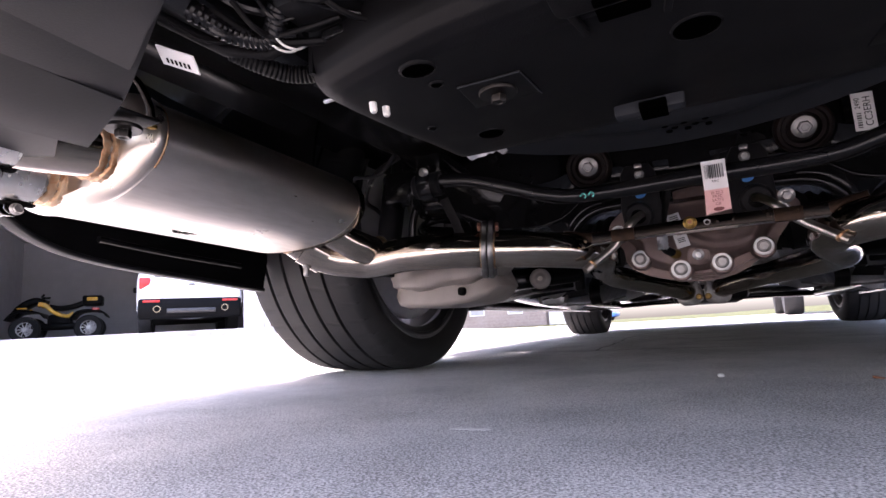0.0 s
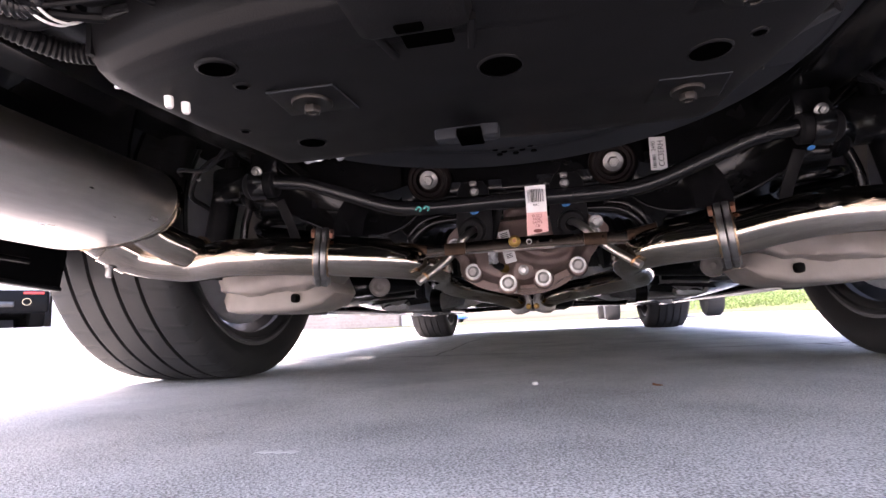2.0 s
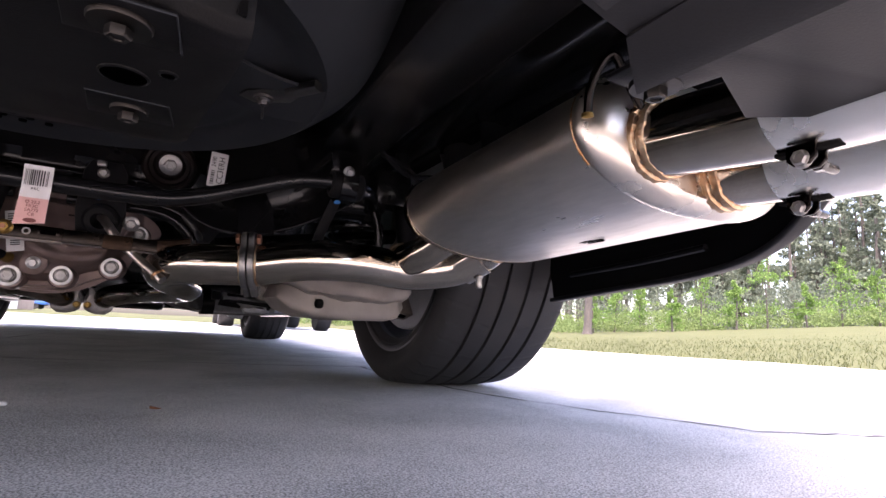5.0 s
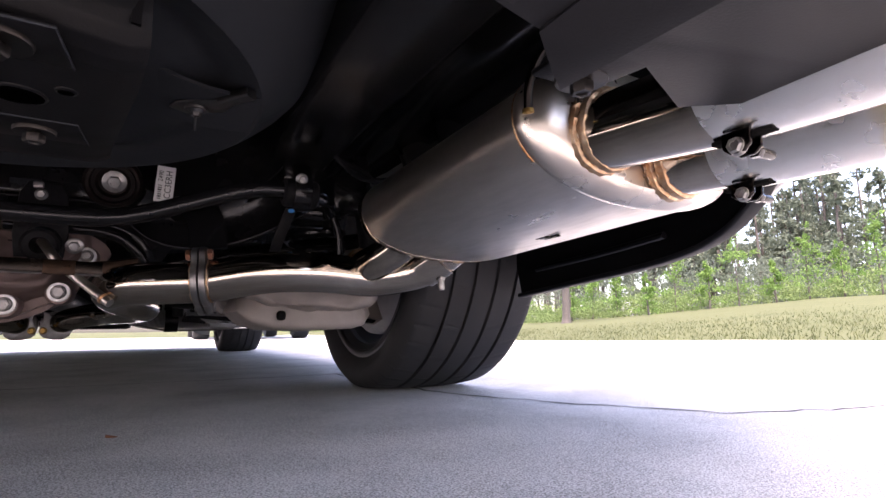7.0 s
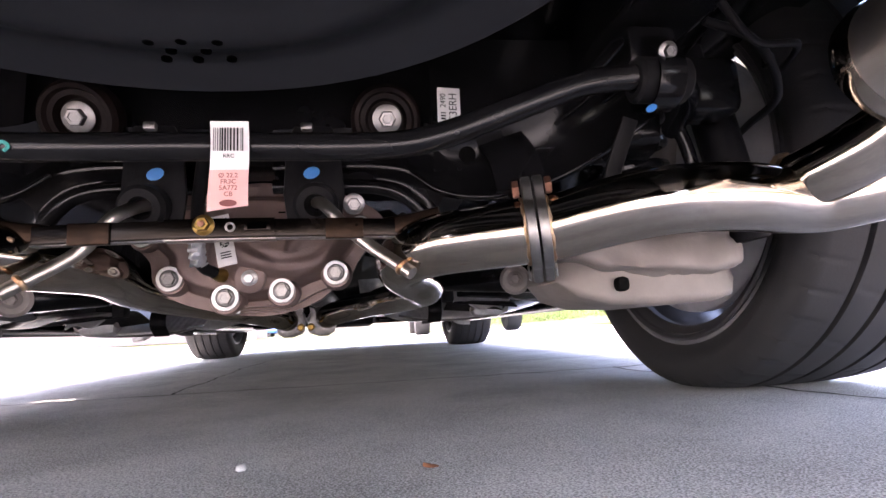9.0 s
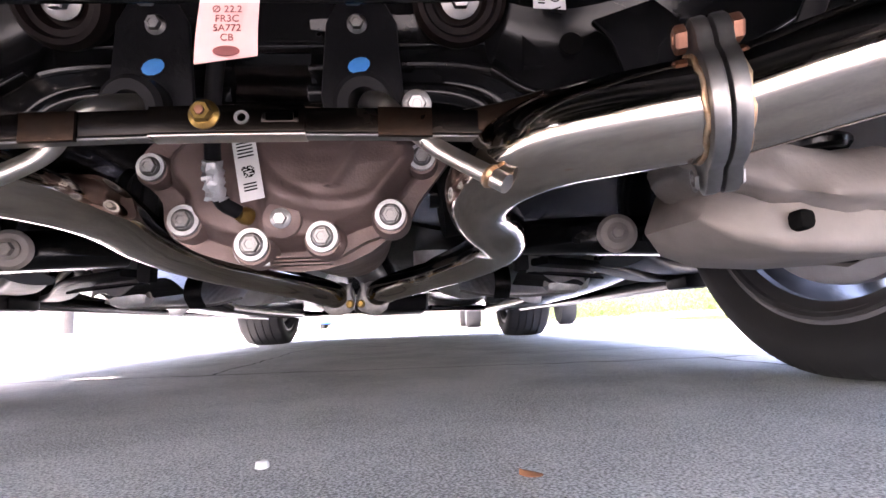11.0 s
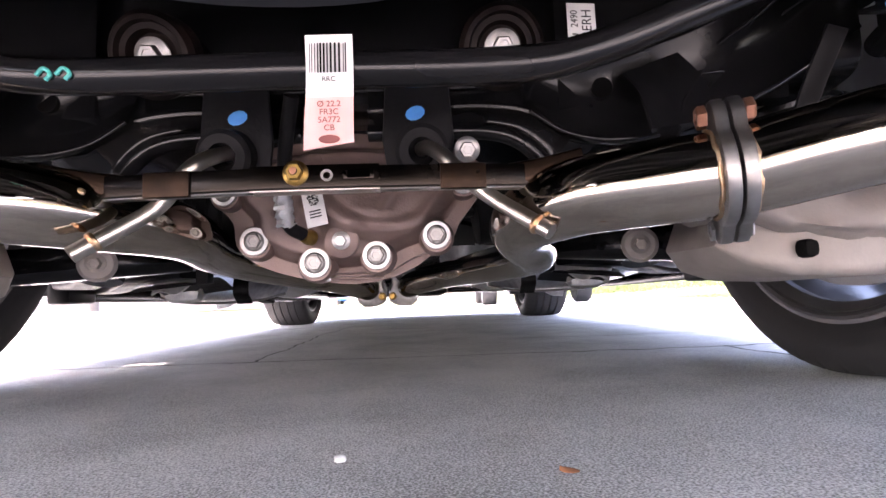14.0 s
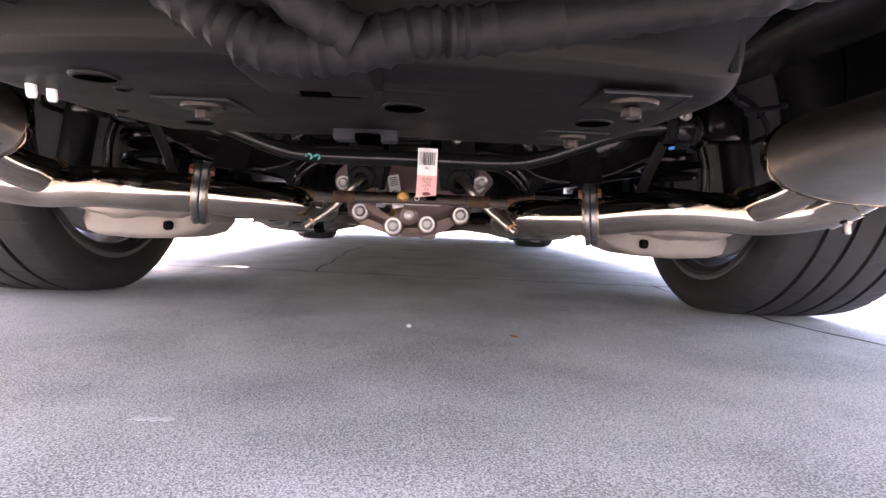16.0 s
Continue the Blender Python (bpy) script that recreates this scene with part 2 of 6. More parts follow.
# ---- shape helpers ----
def finish(bm, smooth=True, sharp=35):
    me = bpy.data.meshes.new("mesh")
    bmesh.ops.recalc_face_normals(bm, faces=bm.faces[:])
    bm.to_mesh(me)
    bm.free()
    if smooth and len(me.polygons):
        me.polygons.foreach_set("use_smooth", [True] * len(me.polygons))
        me.set_sharp_from_angle(angle=radians(sharp))
    return me


def part(name, bm, material, parent=None, label="", m=None, sharp=35):
    """Links a bmesh (or a mesh) as one object, at the pose m, under a thing or a part."""
    me = bm if isinstance(bm, bpy.types.Mesh) else finish(bm, True, sharp)
    if not me.materials:
        me.materials.append(material)
    ob = new(name, me)
    if parent:
        ob.parent = parent
    if m is not None:
        ob.matrix_basis = m
    if label:
        ob["label"] = label
    return ob


def thing(name, label, category, group="", kind="", m=None):
    ob = new(name)
    ob.empty_display_size = 0.1
    if m is not None:
        ob.matrix_basis = m
    return tagged(ob, label, category, group, kind)


def spline(pts, samples=8):
    """Points along a smooth curve through pts."""
    p = [Vector(q) for q in pts]
    if len(p) < 3:
        return p
    p = [2 * p[0] - p[1], *p, 2 * p[-1] - p[-2]]
    out = []
    for i in range(1, len(p) - 2):
        a, b, c, d = p[i - 1:i + 3]
        for k in range(samples):
            t = k / samples
            out.append(0.5 * (2 * b + (c - a) * t + (2 * a - 5 * b + 4 * c - d) * t * t + (3 * b - a - 3 * c + d) * t ** 3))
    out.append(p[-2])
    return out


def sweep(path, section, bm=None, cap=True, scale=None, up=(0, 0, 1)):
    """Sweeps a closed section (x, y) along a path of points."""
    bm = bm or bmesh.new()
    path = [Vector(q) for q in path]
    rings, n = [], len(path)
    side = None
    for i, q in enumerate(path):
        t = (path[min(i + 1, n - 1)] - path[max(i - 1, 0)]).normalized()
        if side is None:
            u = Vector(up)
            if abs(u.dot(t)) > 0.95:
                u = Vector((0, 1, 0)) if abs(t.y) < 0.9 else Vector((1, 0, 0))
            side = t.cross(u).normalized()
        else:
            side = (side - t * side.dot(t)).normalized()
        top = side.cross(t)
        k = scale[i] if scale else 1.0
        rings.append([bm.verts.new(q + side * (x * k) + top * (y * k)) for x, y in section])
    m = len(section)
    for a, b in zip(rings, rings[1:]):
        for j in range(m):
            bm.faces.new((a[j], a[(j + 1) % m], b[(j + 1) % m], b[j]))
    if cap:
        bm.faces.new(rings[0])
        bm.faces.new(rings[-1])
    return bm


def circle(r, n=20, squash=1.0):
    return [(r * math.cos(2 * math.pi * k / n), squash * r * math.sin(2 * math.pi * k / n)) for k in range(n)]


def rrect(w, h, r=0.003, n=3):
    out = []
    for cx, cy, a in ((w / 2 - r, h / 2 - r, 0), (-w / 2 + r, h / 2 - r, 90), (-w / 2 + r, -h / 2 + r, 180), (w / 2 - r, -h / 2 + r, 270)):
        out += [(cx + r * math.cos(radians(a + 90 * k / n)), cy + r * math.sin(radians(a + 90 * k / n))) for k in range(n + 1)]
    return out


def tube(pts, r, n=20, samples=8, bm=None, cap=True):
    return sweep(spline(pts, samples), circle(r, n), bm, cap)


def pipe_shell(pts, r, wall=0.0018, n=28, samples=8):
    """An open pipe with a wall."""
    bm = bmesh.new()
    path = spline(pts, samples)
    sweep(path, circle(r, n), bm, cap=False)
    sweep(path, circle(r - wall, n), bm, cap=False)
    bm.verts.ensure_lookup_table()
    k = len(path) * n
    for base in (0, (len(path) - 1) * n):
        for j in range(n):
            a, b = base + j, base + (j + 1) % n
            bm.faces.new((bm.verts[a], bm.verts[b], bm.verts[k + b], bm.verts[k + a]))
    return bm


def box(sx, sy, sz, c=(0, 0, 0), bevel=0.003, bm=None, seg=2):
    own = bmesh.new()
    bmesh.ops.create_cube(own, size=1)
    for v in own.verts:
        v.co = Vector((v.co.x * sx, v.co.y * sy, v.co.z * sz))
    if bevel:
        bmesh.ops.bevel(own, geom=own.edges[:], offset=min(bevel, 0.45 * min(sx, sy, sz)), segments=seg, affect="EDGES", profile=0.5)
    for v in own.verts:
        v.co += Vector(c)
    if bm is None:
        return own
    return join(bm, own)


def join(bm, other, m=None):
    me = bpy.data.meshes.new("tmp")
    other.to_mesh(me)
    other.free()
    if m is not None:
        me.transform(m)
    bm.from_mesh(me)
    bpy.data.meshes.remove(me)
    return bm


def lathe(profile, n=32, bm=None, close=False):
    """Turns (radius, height) round z."""
    bm = bm or bmesh.new()
    rings = []
    for r, h in profile:
        rings.append([bm.verts.new((r * math.cos(2 * math.pi * k / n), r * math.sin(2 * math.pi * k / n), h)) for k in range(n)] if r > 1e-6 else [bm.verts.new((0, 0, h))])
    pairs = list(zip(rings, rings[1:])) + ([(rings[-1], rings[0])] if close else [])
    for a, b in pairs:
        for k in range(n):
            i, j = k, (k + 1) % n
            if len(a) == 1 and len(b) == 1:
                continue
            if len(a) == 1:
                bm.faces.new((a[0], b[j], b[i]))
            elif len(b) == 1:
                bm.faces.new((a[i], a[j], b[0]))
            else:
                bm.faces.new((a[i], a[j], b[j], b[i]))
    return bm


def plate(outline, thick, bevel=0.0015, bm=None):
    """A flat plate of the given outline (x, y), from z = 0 up."""
    own = bmesh.new()
    f = own.faces.new([own.verts.new((x, y, 0)) for x, y in outline])
    r = bmesh.ops.extrude_face_region(own, geom=[f])
    for v in r["geom"]:
        if isinstance(v, bmesh.types.BMVert):
            v.co.z += thick
    if bevel:
        bmesh.ops.bevel(own, geom=[e for e in own.edges if len(e.link_faces) == 2 and e.calc_face_angle(0) > 0.6], offset=bevel, segments=2, affect="EDGES", profile=0.5)
    return own if bm is None else join(bm, own)


def facing(at, way, spin=0.0):
    """A pose at a place whose z axis points along way."""
    return Matrix.Translation(at) @ Vector(way).to_track_quat("Z", "Y").to_matrix().to_4x4() @ pose(0, 0, 0, 0, 0, spin)


def hexbolt(head=0.0085, high=0.007, flange=0.012, shank=0.0):
    bm = bmesh.new()
    if flange:
        lathe([(0, 0), (flange, 0), (flange, 0.0014), (head * 1.02, 0.0032), (0, 0.0032)], 24, bm)
    own = bmesh.new()
    lathe([(0, 0.002), (head, 0.002), (head, high), (head * 0.86, high + 0.0012), (head * 0.55, high + 0.0012), (head * 0.5, high + 0.0004), (0, high + 0.0004)], 6, own)
    join(bm, own)
    if shank:
        lathe([(0, high), (shank, high), (shank, high + 0.012), (shank * 0.8, high + 0.014), (0, high + 0.014)], 14, bm)
    return bm


def washer(r_out, r_in, thick=0.002, n=28):
    return lathe([(r_in, 0), (r_out, 0), (r_out, thick * 0.6), (r_out * 0.96, thick), (r_in, thick)], n, close=True)


def patch(fn, nu, nv, thick=0.0):
    """A sheet of nu by nv cells with places fn(u, v), thickened along its normals."""
    bm = bmesh.new()
    g = [[bm.verts.new(fn(i / nu, j / nv)) for j in range(nv + 1)] for i in range(nu + 1)]
    for i in range(nu):
        for j in range(nv):
            bm.faces.new((g[i][j], g[i + 1][j], g[i + 1][j + 1], g[i][j + 1]))
    if thick:
        bm.normal_update()
        bmesh.ops.solidify(bm, geom=bm.faces[:], thickness=thick)
    return bm

# ---- ground ----
def rise(x, y):
    """The ground climbs gently to the garage and to the lawn's far edge."""
    a = min(1.0, max(0.0, (-x - 2.5) / 7.5))
    b = min(1.0, max(0.0, (x - 3.0) / 20))
    c = min(1.0, max(0.0, (math.degrees(math.atan2(x, y + 1.1)) - 42) / 24))
    return 0.26 * a * a * (3 - 2 * a) * min(1.0, max(0.0, (y + 10) / 8)) * min(1.0, max(0.0, (16 - y) / 6)) + 0.6 * b + 0.03 * c * min(26.0, max(0.0, x - 1.9))


def ground_sheet():
    bm = bmesh.new()
    f = [-600, -200, -80, -40] + [-30 + 1.5 * k for k in range(41)] + [40, 80, 200, 600]
    g = [[bm.verts.new((x, y, rise(x, y) - 0.035)) for y in f] for x in f]
    for i in range(len(f) - 1):
        for j in range(len(f) - 1):
            bm.faces.new((g[i][j], g[i + 1][j], g[i + 1][j + 1], g[i][j + 1]))
    return bm


tagged(part("ground", ground_sheet(), GRASS), "flat mown lawn of pale green and yellow grass", "ground", kind="structure")
DRIVE = [(-16, -14), (3.4, -14), (3.35, -0.9), (3.4, 0.7), (3.5, 3), (3.7, 8), (3.9, 13), (-3.4, 12.5), (-4.6, 10), (-5.5, 12), (-16, 22)]


def drive_slab():
    bm = plate(DRIVE, 0.12, 0)
    for axis, lo, hi in ((0, -16, 4), (1, -14, 22)):
        for k in range(lo + 1, hi, 1):
            no, co = ((1, 0, 0), (k, 0, 0)) if axis == 0 else ((0, 1, 0), (0, k, 0))
            bmesh.ops.bisect_plane(bm, geom=bm.verts[:] + bm.edges[:] + bm.faces[:], plane_co=co, plane_no=no)
    for v in bm.verts:
        v.co.z += rise(v.co.x, v.co.y)
    return bm


driveway = tagged(part("driveway", drive_slab(), CONCRETE, None, "", pose(0, 0, -0.12)), "broom-finished pale grey concrete driveway with thin cracks", "driveway", kind="structure")


def crack(pts, width, seed):
    rnd = random.Random(seed)
    path = []
    for a, b in zip(pts, pts[1:]):
        a, b = Vector((*a, 0)), Vector((*b, 0))
        k = max(2, int((b - a).length / 0.035))
        path += [a.lerp(b, i / k) + Vector((rnd.gauss(0, 0.006), rnd.gauss(0, 0.006), 0)) for i in range(k)]
    bm = bmesh.new()
    rows = []
    for i, p in enumerate(path):
        t = (path[min(i + 1, len(path) - 1)] - path[max(i - 1, 0)]).normalized()
        w = width * rnd.uniform(0.35, 1.0) / 2
        s = Vector((-t.y, t.x, 0)) * w
        rows.append((bm.verts.new(p + s + Vector((0, 0, 0.0012))), bm.verts.new(p - s + Vector((0, 0, 0.0012)))))
    for a, b in zip(rows, rows[1:]):
        bm.faces.new((a[0], a[1], b[1], b[0]))
    return bm


for k, (pts, w) in enumerate([(((-1.4, 0.45), (-0.33, 0.42), (0.19, 0.385), (0.56, 0.353), (0.88, 0.355), (1.6, 0.3), (2.9, 0.36)), 0.013),
                              (((0.72, 0.36), (0.735, 0.1), (0.74, -0.1), (0.762, -0.27), (0.836, -0.46), (0.89, -0.55), (0.94, -0.632), (0.985, -0.715), (1.08, -0.75), (1.18, -0.79), (1.9, -0.9)), 0.012),
                              (((-0.33, 0.42), (-0.33, 0.8), (-0.36, 1.3), (-0.34, 2.2)), 0.01),
                              (((0.3, 0.83), (0.6, 0.77), (0.85, 0.77), (1.3, 0.8), (1.9, 0.7)), 0.007)]):
    part("crack", crack(pts, w, k), CRACKMAT, driveway, "dark jagged hairline crack", pose(0, 0, 0.12))

# ---- the car ----
car = thing("sports_car", "dark sports car parked on the driveway, seen from beneath its tail", "car")
RA = -0.087  # rear axle
FA = 2.62   # front axle
RT, FT = 0.757, 0.785  # half tracks


def sub(name, label=""):
    """A part of the car that carries pieces of its own."""
    ob = new(name)
    ob.empty_display_size = 0.05
    ob.parent = car
    if label:
        ob["label"] = label
    return ob


# wheels
def tyre_mesh(R, width, rim_r, seg=640):
    """A tyre round the x axis, with four grooves round the tread and thin slanted slits at its shoulders; +x is the outer side."""
    h = width / 2
    prof = [(rim_r, -h * 0.82), (rim_r + 0.008, -h * 0.87), (rim_r + 0.02, -h * 0.95), (rim_r + 0.036, -h * 0.995), (R - 0.04, -h * 1.0), (R - 0.028, -h * 0.988), (R - 0.0195, -h * 0.965), (R - 0.0135, -h * 0.93)]
    grooves = [-0.5, -0.17, 0.17, 0.5]
    xs = [-0.88]
    for gx in grooves:
        xs += [gx - 0.03, gx - 0.024, gx + 0.024, gx + 0.03]
    xs.append(0.88)
    fine = [xs[0]]
    for a, b in zip(xs, xs[1:]):
        k = 1 if b - a < 0.1 else max(2, int((b - a) / 0.06))
        fine += [a + (b - a) * i / k for i in range(1, k + 1)]
    for x in fine:
        deep = any(abs(x - gx) < 0.027 for gx in grooves)
        prof.append((R - 0.0095 * abs(x) ** 3.2 - (0.007 if deep else 0), x * h))
    prof += [(r, -x) for r, x in reversed(prof[:8])]
    bm = bmesh.new()
    rings = []
    for r, x in prof:
        ring = []
        u = abs(x / h)
        shoulder, rib = 0.66 < u < 0.94 and r > R - 0.022, 0.24 < u < 0.44
        for k in range(seg):
            a = 2 * math.pi * k / seg
            cut = (shoulder and (k + 7 * u) % 13 < 1.0) or (rib and (k + 16 * u) % 26 < 1.0)
            rr = r - 0.0022 if cut else r
            ring.append(bm.verts.new((x, rr * math.cos(a), rr * math.sin(a))))
        rings.append(ring)
    for a, b in zip(rings, rings[1:]):
        for k in range(seg):
            bm.faces.new((a[k], a[(k + 1) % seg], b[(k + 1) % seg], b[k]))
    return finish(bm, True, 40)


def turn_x(bm):
    """Lays a lathed shape's z axis along x."""
    bmesh.ops.transform(bm, matrix=Matrix(((0, 0, 1, 0), (0, 1, 0, 0), (-1, 0, 0, 0), (0, 0, 0, 1))), verts=bm.verts[:])
    return bm


def rim_barrel(r, width):
    h = width / 2
    return finish(turn_x(lathe([(r + 0.012, -h), (r + 0.013, -h + 0.006), (r - 0.002, -h + 0.012), (r - 0.006, -h + 0.03), (r - 0.016, -h + 0.06), (r - 0.02, 0.02), (r - 0.012, h - 0.03), (r + 0.012, h),
                                (r + 0.006, h), (r - 0.018, h - 0.03), (r - 0.026, 0.02), (r - 0.022, -h + 0.06), (r - 0.012, -h + 0.03), (r - 0.006, -h)], 72, close=True)), True, 40)


def spoke(r, width):
    h = width / 2
    path = [(h - 0.05, 0, 0.05), (h - 0.03, 0, r * 0.45), (h - 0.026, 0, r * 0.75), (h - 0.034, 0, r - 0.015)]
    return finish(sweep(spline(path, 4), rrect(0.066, 0.024, 0.006), scale=[1.25 - 0.035 * k for k in range(13)][:13], up=(1, 0, 0)), True, 40)


def wheel(name, x, y, R, width, rim_r, meshes, side, label):
    w = sub(name, label)
    w.matrix_basis = pose(x, y, R) @ (pose(0, 0, 0) if side > 0 else pose(0, 0, 0, 0, 0, 180))
    t, b, s, hub, disc, lip = meshes
    part("tyre", t, TYRE, w, "black low-profile tyre with slanted tread slots")
    part("rim", b, RIMDARK, w, "dark inner rim barrel")
    part("rim_lip", lip, RIMLIP, w, "dark inner lip")
    for k in range(10):
        part("spoke", s, RIM, w, "", pose(0, 0, 0, 36 * k + 7))
    part("hub", hub, RIM, w)
    part("brake_shield", disc, ROTOR, w, "smooth silver dished brake shield")
    return w


def wheel_meshes(R, width, rim_r):
    h = width / 2
    hub = finish(turn_x(lathe([(0, h - 0.075), (0.08, h - 0.075), (0.082, h - 0.03), (0.06, h - 0.016), (0, h - 0.012)], 32)))
    q = -h * 0.88
    disc = finish(turn_x(lathe([(0, q + 0.0), (0.05, q + 0.001), (0.1, q + 0.006), (0.16, q + 0.014), (rim_r - 0.05, q + 0.026), (rim_r - 0.042, q + 0.034), (rim_r - 0.041, q + 0.046), (rim_r - 0.05, q + 0.05), (0.085, q + 0.06), (0.08, 0.03), (0, 0.035)], 64)))
    lip = finish(turn_x(lathe([(rim_r + 0.003, q + 0.003), (rim_r + 0.0035, q - 0.002), (rim_r - 0.001, q - 0.0035), (rim_r - 0.006, q - 0.001), (rim_r - 0.008, q + 0.005), (rim_r - 0.0175, q + 0.01), (rim_r - 0.021, q + 0.016), (rim_r - 0.019, q + 0.03), (rim_r - 0.006, q + 0.03)], 72, close=True)))
    return tyre_mesh(R, width, rim_r), rim_barrel(rim_r, width * 0.88), spoke(rim_r, width * 0.88), hub, disc, lip


rear_meshes = wheel_meshes(0.335, 0.285, 0.254)
front_meshes = wheel_meshes(0.335, 0.25, 0.243)
for s in (1, -1):
    wheel("rear_wheel", s * RT, RA, 0.335, 0.285, 0.254, rear_meshes, s, "rear wheel with a wide low-profile tyre")
    wheel("front_wheel", s * FT, FA, 0.335, 0.25, 0.243, front_meshes, s, "front wheel with a low-profile tyre")


# body shell
def body_side():
    """The flank of the car with both wheel arches, in (y, z)."""
    pts = [(-1.16, 0.44), (-1.1, 0.43), (-0.95, 0.4), (-0.86, 0.33), (-0.78, 0.275), (-0.55, 0.25)]
    for c, r, zc, a0, a1 in ((RA, 0.385, 0.345, 197, -22), (FA, 0.37, 0.335, 203, -20)):
        k = 18
        pts += [(c + r * math.cos(radians(a0 + (a1 - a0) * i / k)), zc + r * math.sin(radians(a0 + (a1 - a0) * i / k))) for i in range(k + 1)]
        if c == RA:
            pts += [(0.36, 0.175), (2.25, 0.17)]
    pts += [(3.3, 0.2), (3.6, 0.24), (3.66, 0.5), (3.5, 0.75), (2.6, 0.9), (1.6, 0.97), (0.2, 1.0), (-0.6, 1.02), (-1.1, 0.98), (-1.2, 0.7)]
    return pts


for s in (1, -1):
    bm = plate(body_side(), 0.03, 0.006)
    part("flank", bm, BODYPAINT, car, "", Matrix(((0, 0, s, s * 0.925), (1, 0, 0, 0), (0, 1, 0, 0), (0, 0, 0, 1))))


def top_deck(u, v):
    y = -1.2 + 4.86 * v
    x = (u - 0.5) * 2
    z = 0.98 + 0.36 * math.exp(-((y - 0.75) / 0.75) ** 2) * (1 - 0.2 * x * x) - 0.1 * max(0, (y - 2.2) / 1.4) ** 2 - 0.12 * x ** 4 - 0.3 * max(0, (y - 3.4) / 0.26)
    return (x * (0.955 - 0.2 * math.exp(-((y - 0.75) / 0.75) ** 2)), y, z)


part("roof_panel", patch(top_deck, 16, 40, 0.02), BODYPAINT, car)
part("nose_panel", patch(lambda u, v: ((u - 0.5) * 1.86, 3.64 - 0.25 * (2 * u - 1) ** 4, 0.2 + 0.5 * v), 16, 6, 0.02), BODYPAINT, car)
part("bumper_cover", patch(lambda u, v: ((u - 0.5) * 1.9, -1.21 + 0.3 * abs(2 * u - 1) ** 3.5, 0.285 + 0.13 * min(1, max(0, (abs(2 * u - 1) - 0.38) / 0.12)) + (0.7 - 0.13 * min(1, max(0, (abs(2 * u - 1) - 0.38) / 0.12))) * v), 48, 6, 0.02), BODYPAINT, car)

# floors above the machinery
part("floor_pan", patch(lambda u, v: ((u - 0.5) * 1.72, 0.42 + 2.9 * v, 0.225 + 0.05 * math.exp(-((u - 0.5) / 0.1) ** 2) + (0.012 if int(u * 16) % 4 == 1 else 0) + 0.05 * max(0, 0.06 - v) / 0.06), 48, 16, 0.01), BLACKPAINT, car, "black painted floor pan with ribs")
part("boot_floor", patch(lambda u, v: ((u - 0.5) * 1.3, -1.12 + 1.6 * v, 0.47 + 0.02 * math.sin(u * 40) * (abs(u - 0.5) > 0.2)), 60, 10, 0.01), BLACKPAINT, car, "black underside of the boot floor")
for s in (1, -1):
    # frame rail beside the spare well
    part("frame_rail", sweep(spline([(s * 0.36, -1.02, 0.4), (s * 0.36, -0.8, 0.4), (s * 0.37, -0.6, 0.41), (s * 0.42, -0.3, 0.44), (s * 0.5, 0.1, 0.36), (s * 0.56, 0.35, 0.24), (s * 0.56, 1.2, 0.2), (s * 0.56, 2.3, 0.2)], 6), rrect(0.09, 0.1, 0.012)), BLACKPAINT, car, "black box-section frame rail")
    # inner wheel house
    part("wheel_house", patch(lambda u, v: (s * (0.6 + 0.3 * v), RA + 0.43 * math.cos(radians(-10 + 200 * u)), 0.36 + 0.4 * math.sin(radians(-10 + 200 * u))), 24, 4, 0.006), PLASTIC, car, "black plastic wheel house liner")
    part("front_wheel_house", patch(lambda u, v: (s * (0.6 + 0.3 * v), FA + 0.4 * math.cos(radians(-10 + 200 * u)), 0.36 + 0.38 * math.sin(radians(-10 + 200 * u))), 20, 4, 0.006), PLASTIC, car)
    part("sill", sweep([(s * 0.8, 0.36, 0.195), (s * 0.8, 1.3, 0.19), (s * 0.8, 2.28, 0.19)], rrect(0.2, 0.06, 0.02)), PLASTIC, car, "black plastic sill panel")
    part("sill_flange", sweep([(s * 0.7, 0.4, 0.165), (s * 0.7, 2.25, 0.162)], rrect(0.004, 0.03, 0.001)), BLACKPAINT, car)
    part("jacking_bracket", box(0.05, 0.09, 0.06, (s * 0.69, 0.36, 0.175), 0.008), PLASTIC, car)

# spare wheel well
def well(u, v):
    a = 2 * math.pi * u
    k = v
    r = 0.345 * (k if k < 0.8 else 0.8 + (k - 0.8) * 1.1)
    z = 0.347 + (0.006 * math.cos(9 * math.pi * min(k, 0.8)) if k < 0.8 else 0) + (0 if k < 0.78 else ((k - 0.78) / 0.22) ** 1.6 * 0.12)
    return (r * math.cos(a) * 1.05, -0.745 + r * math.sin(a), z)


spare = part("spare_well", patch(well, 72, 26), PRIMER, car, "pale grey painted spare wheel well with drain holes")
spare.location = (0, 0.02, -0.016)
for k, (dx, dy) in enumerate([(-0.026, -0.012), (-0.004, -0.014), (0.02, -0.014), (-0.015, 0.0), (0.009, -0.001), (-0.022, 0.012), (0.0, 0.012), (0.024, 0.01)]):
    part("drain_hole", lathe([(0, 0), (0.0038, 0), (0.0038, 0.002), (0, 0.002)], 14), VOID, spare, "", pose(dx + 0.005, -0.542 + dy, 0.3415))

# ---- rear tray ----


def tray_under(x, y):
    """Height of the tray's underside."""
    return 0.2409 + 0.002 * max(0, (y + 0.85) / 0.093) + 0.0009 * max(0, (-0.85 - y) / 0.07) + 0.0015 * math.exp(-((x + 0.01) / 0.05) ** 2)


TZ = 0.2412


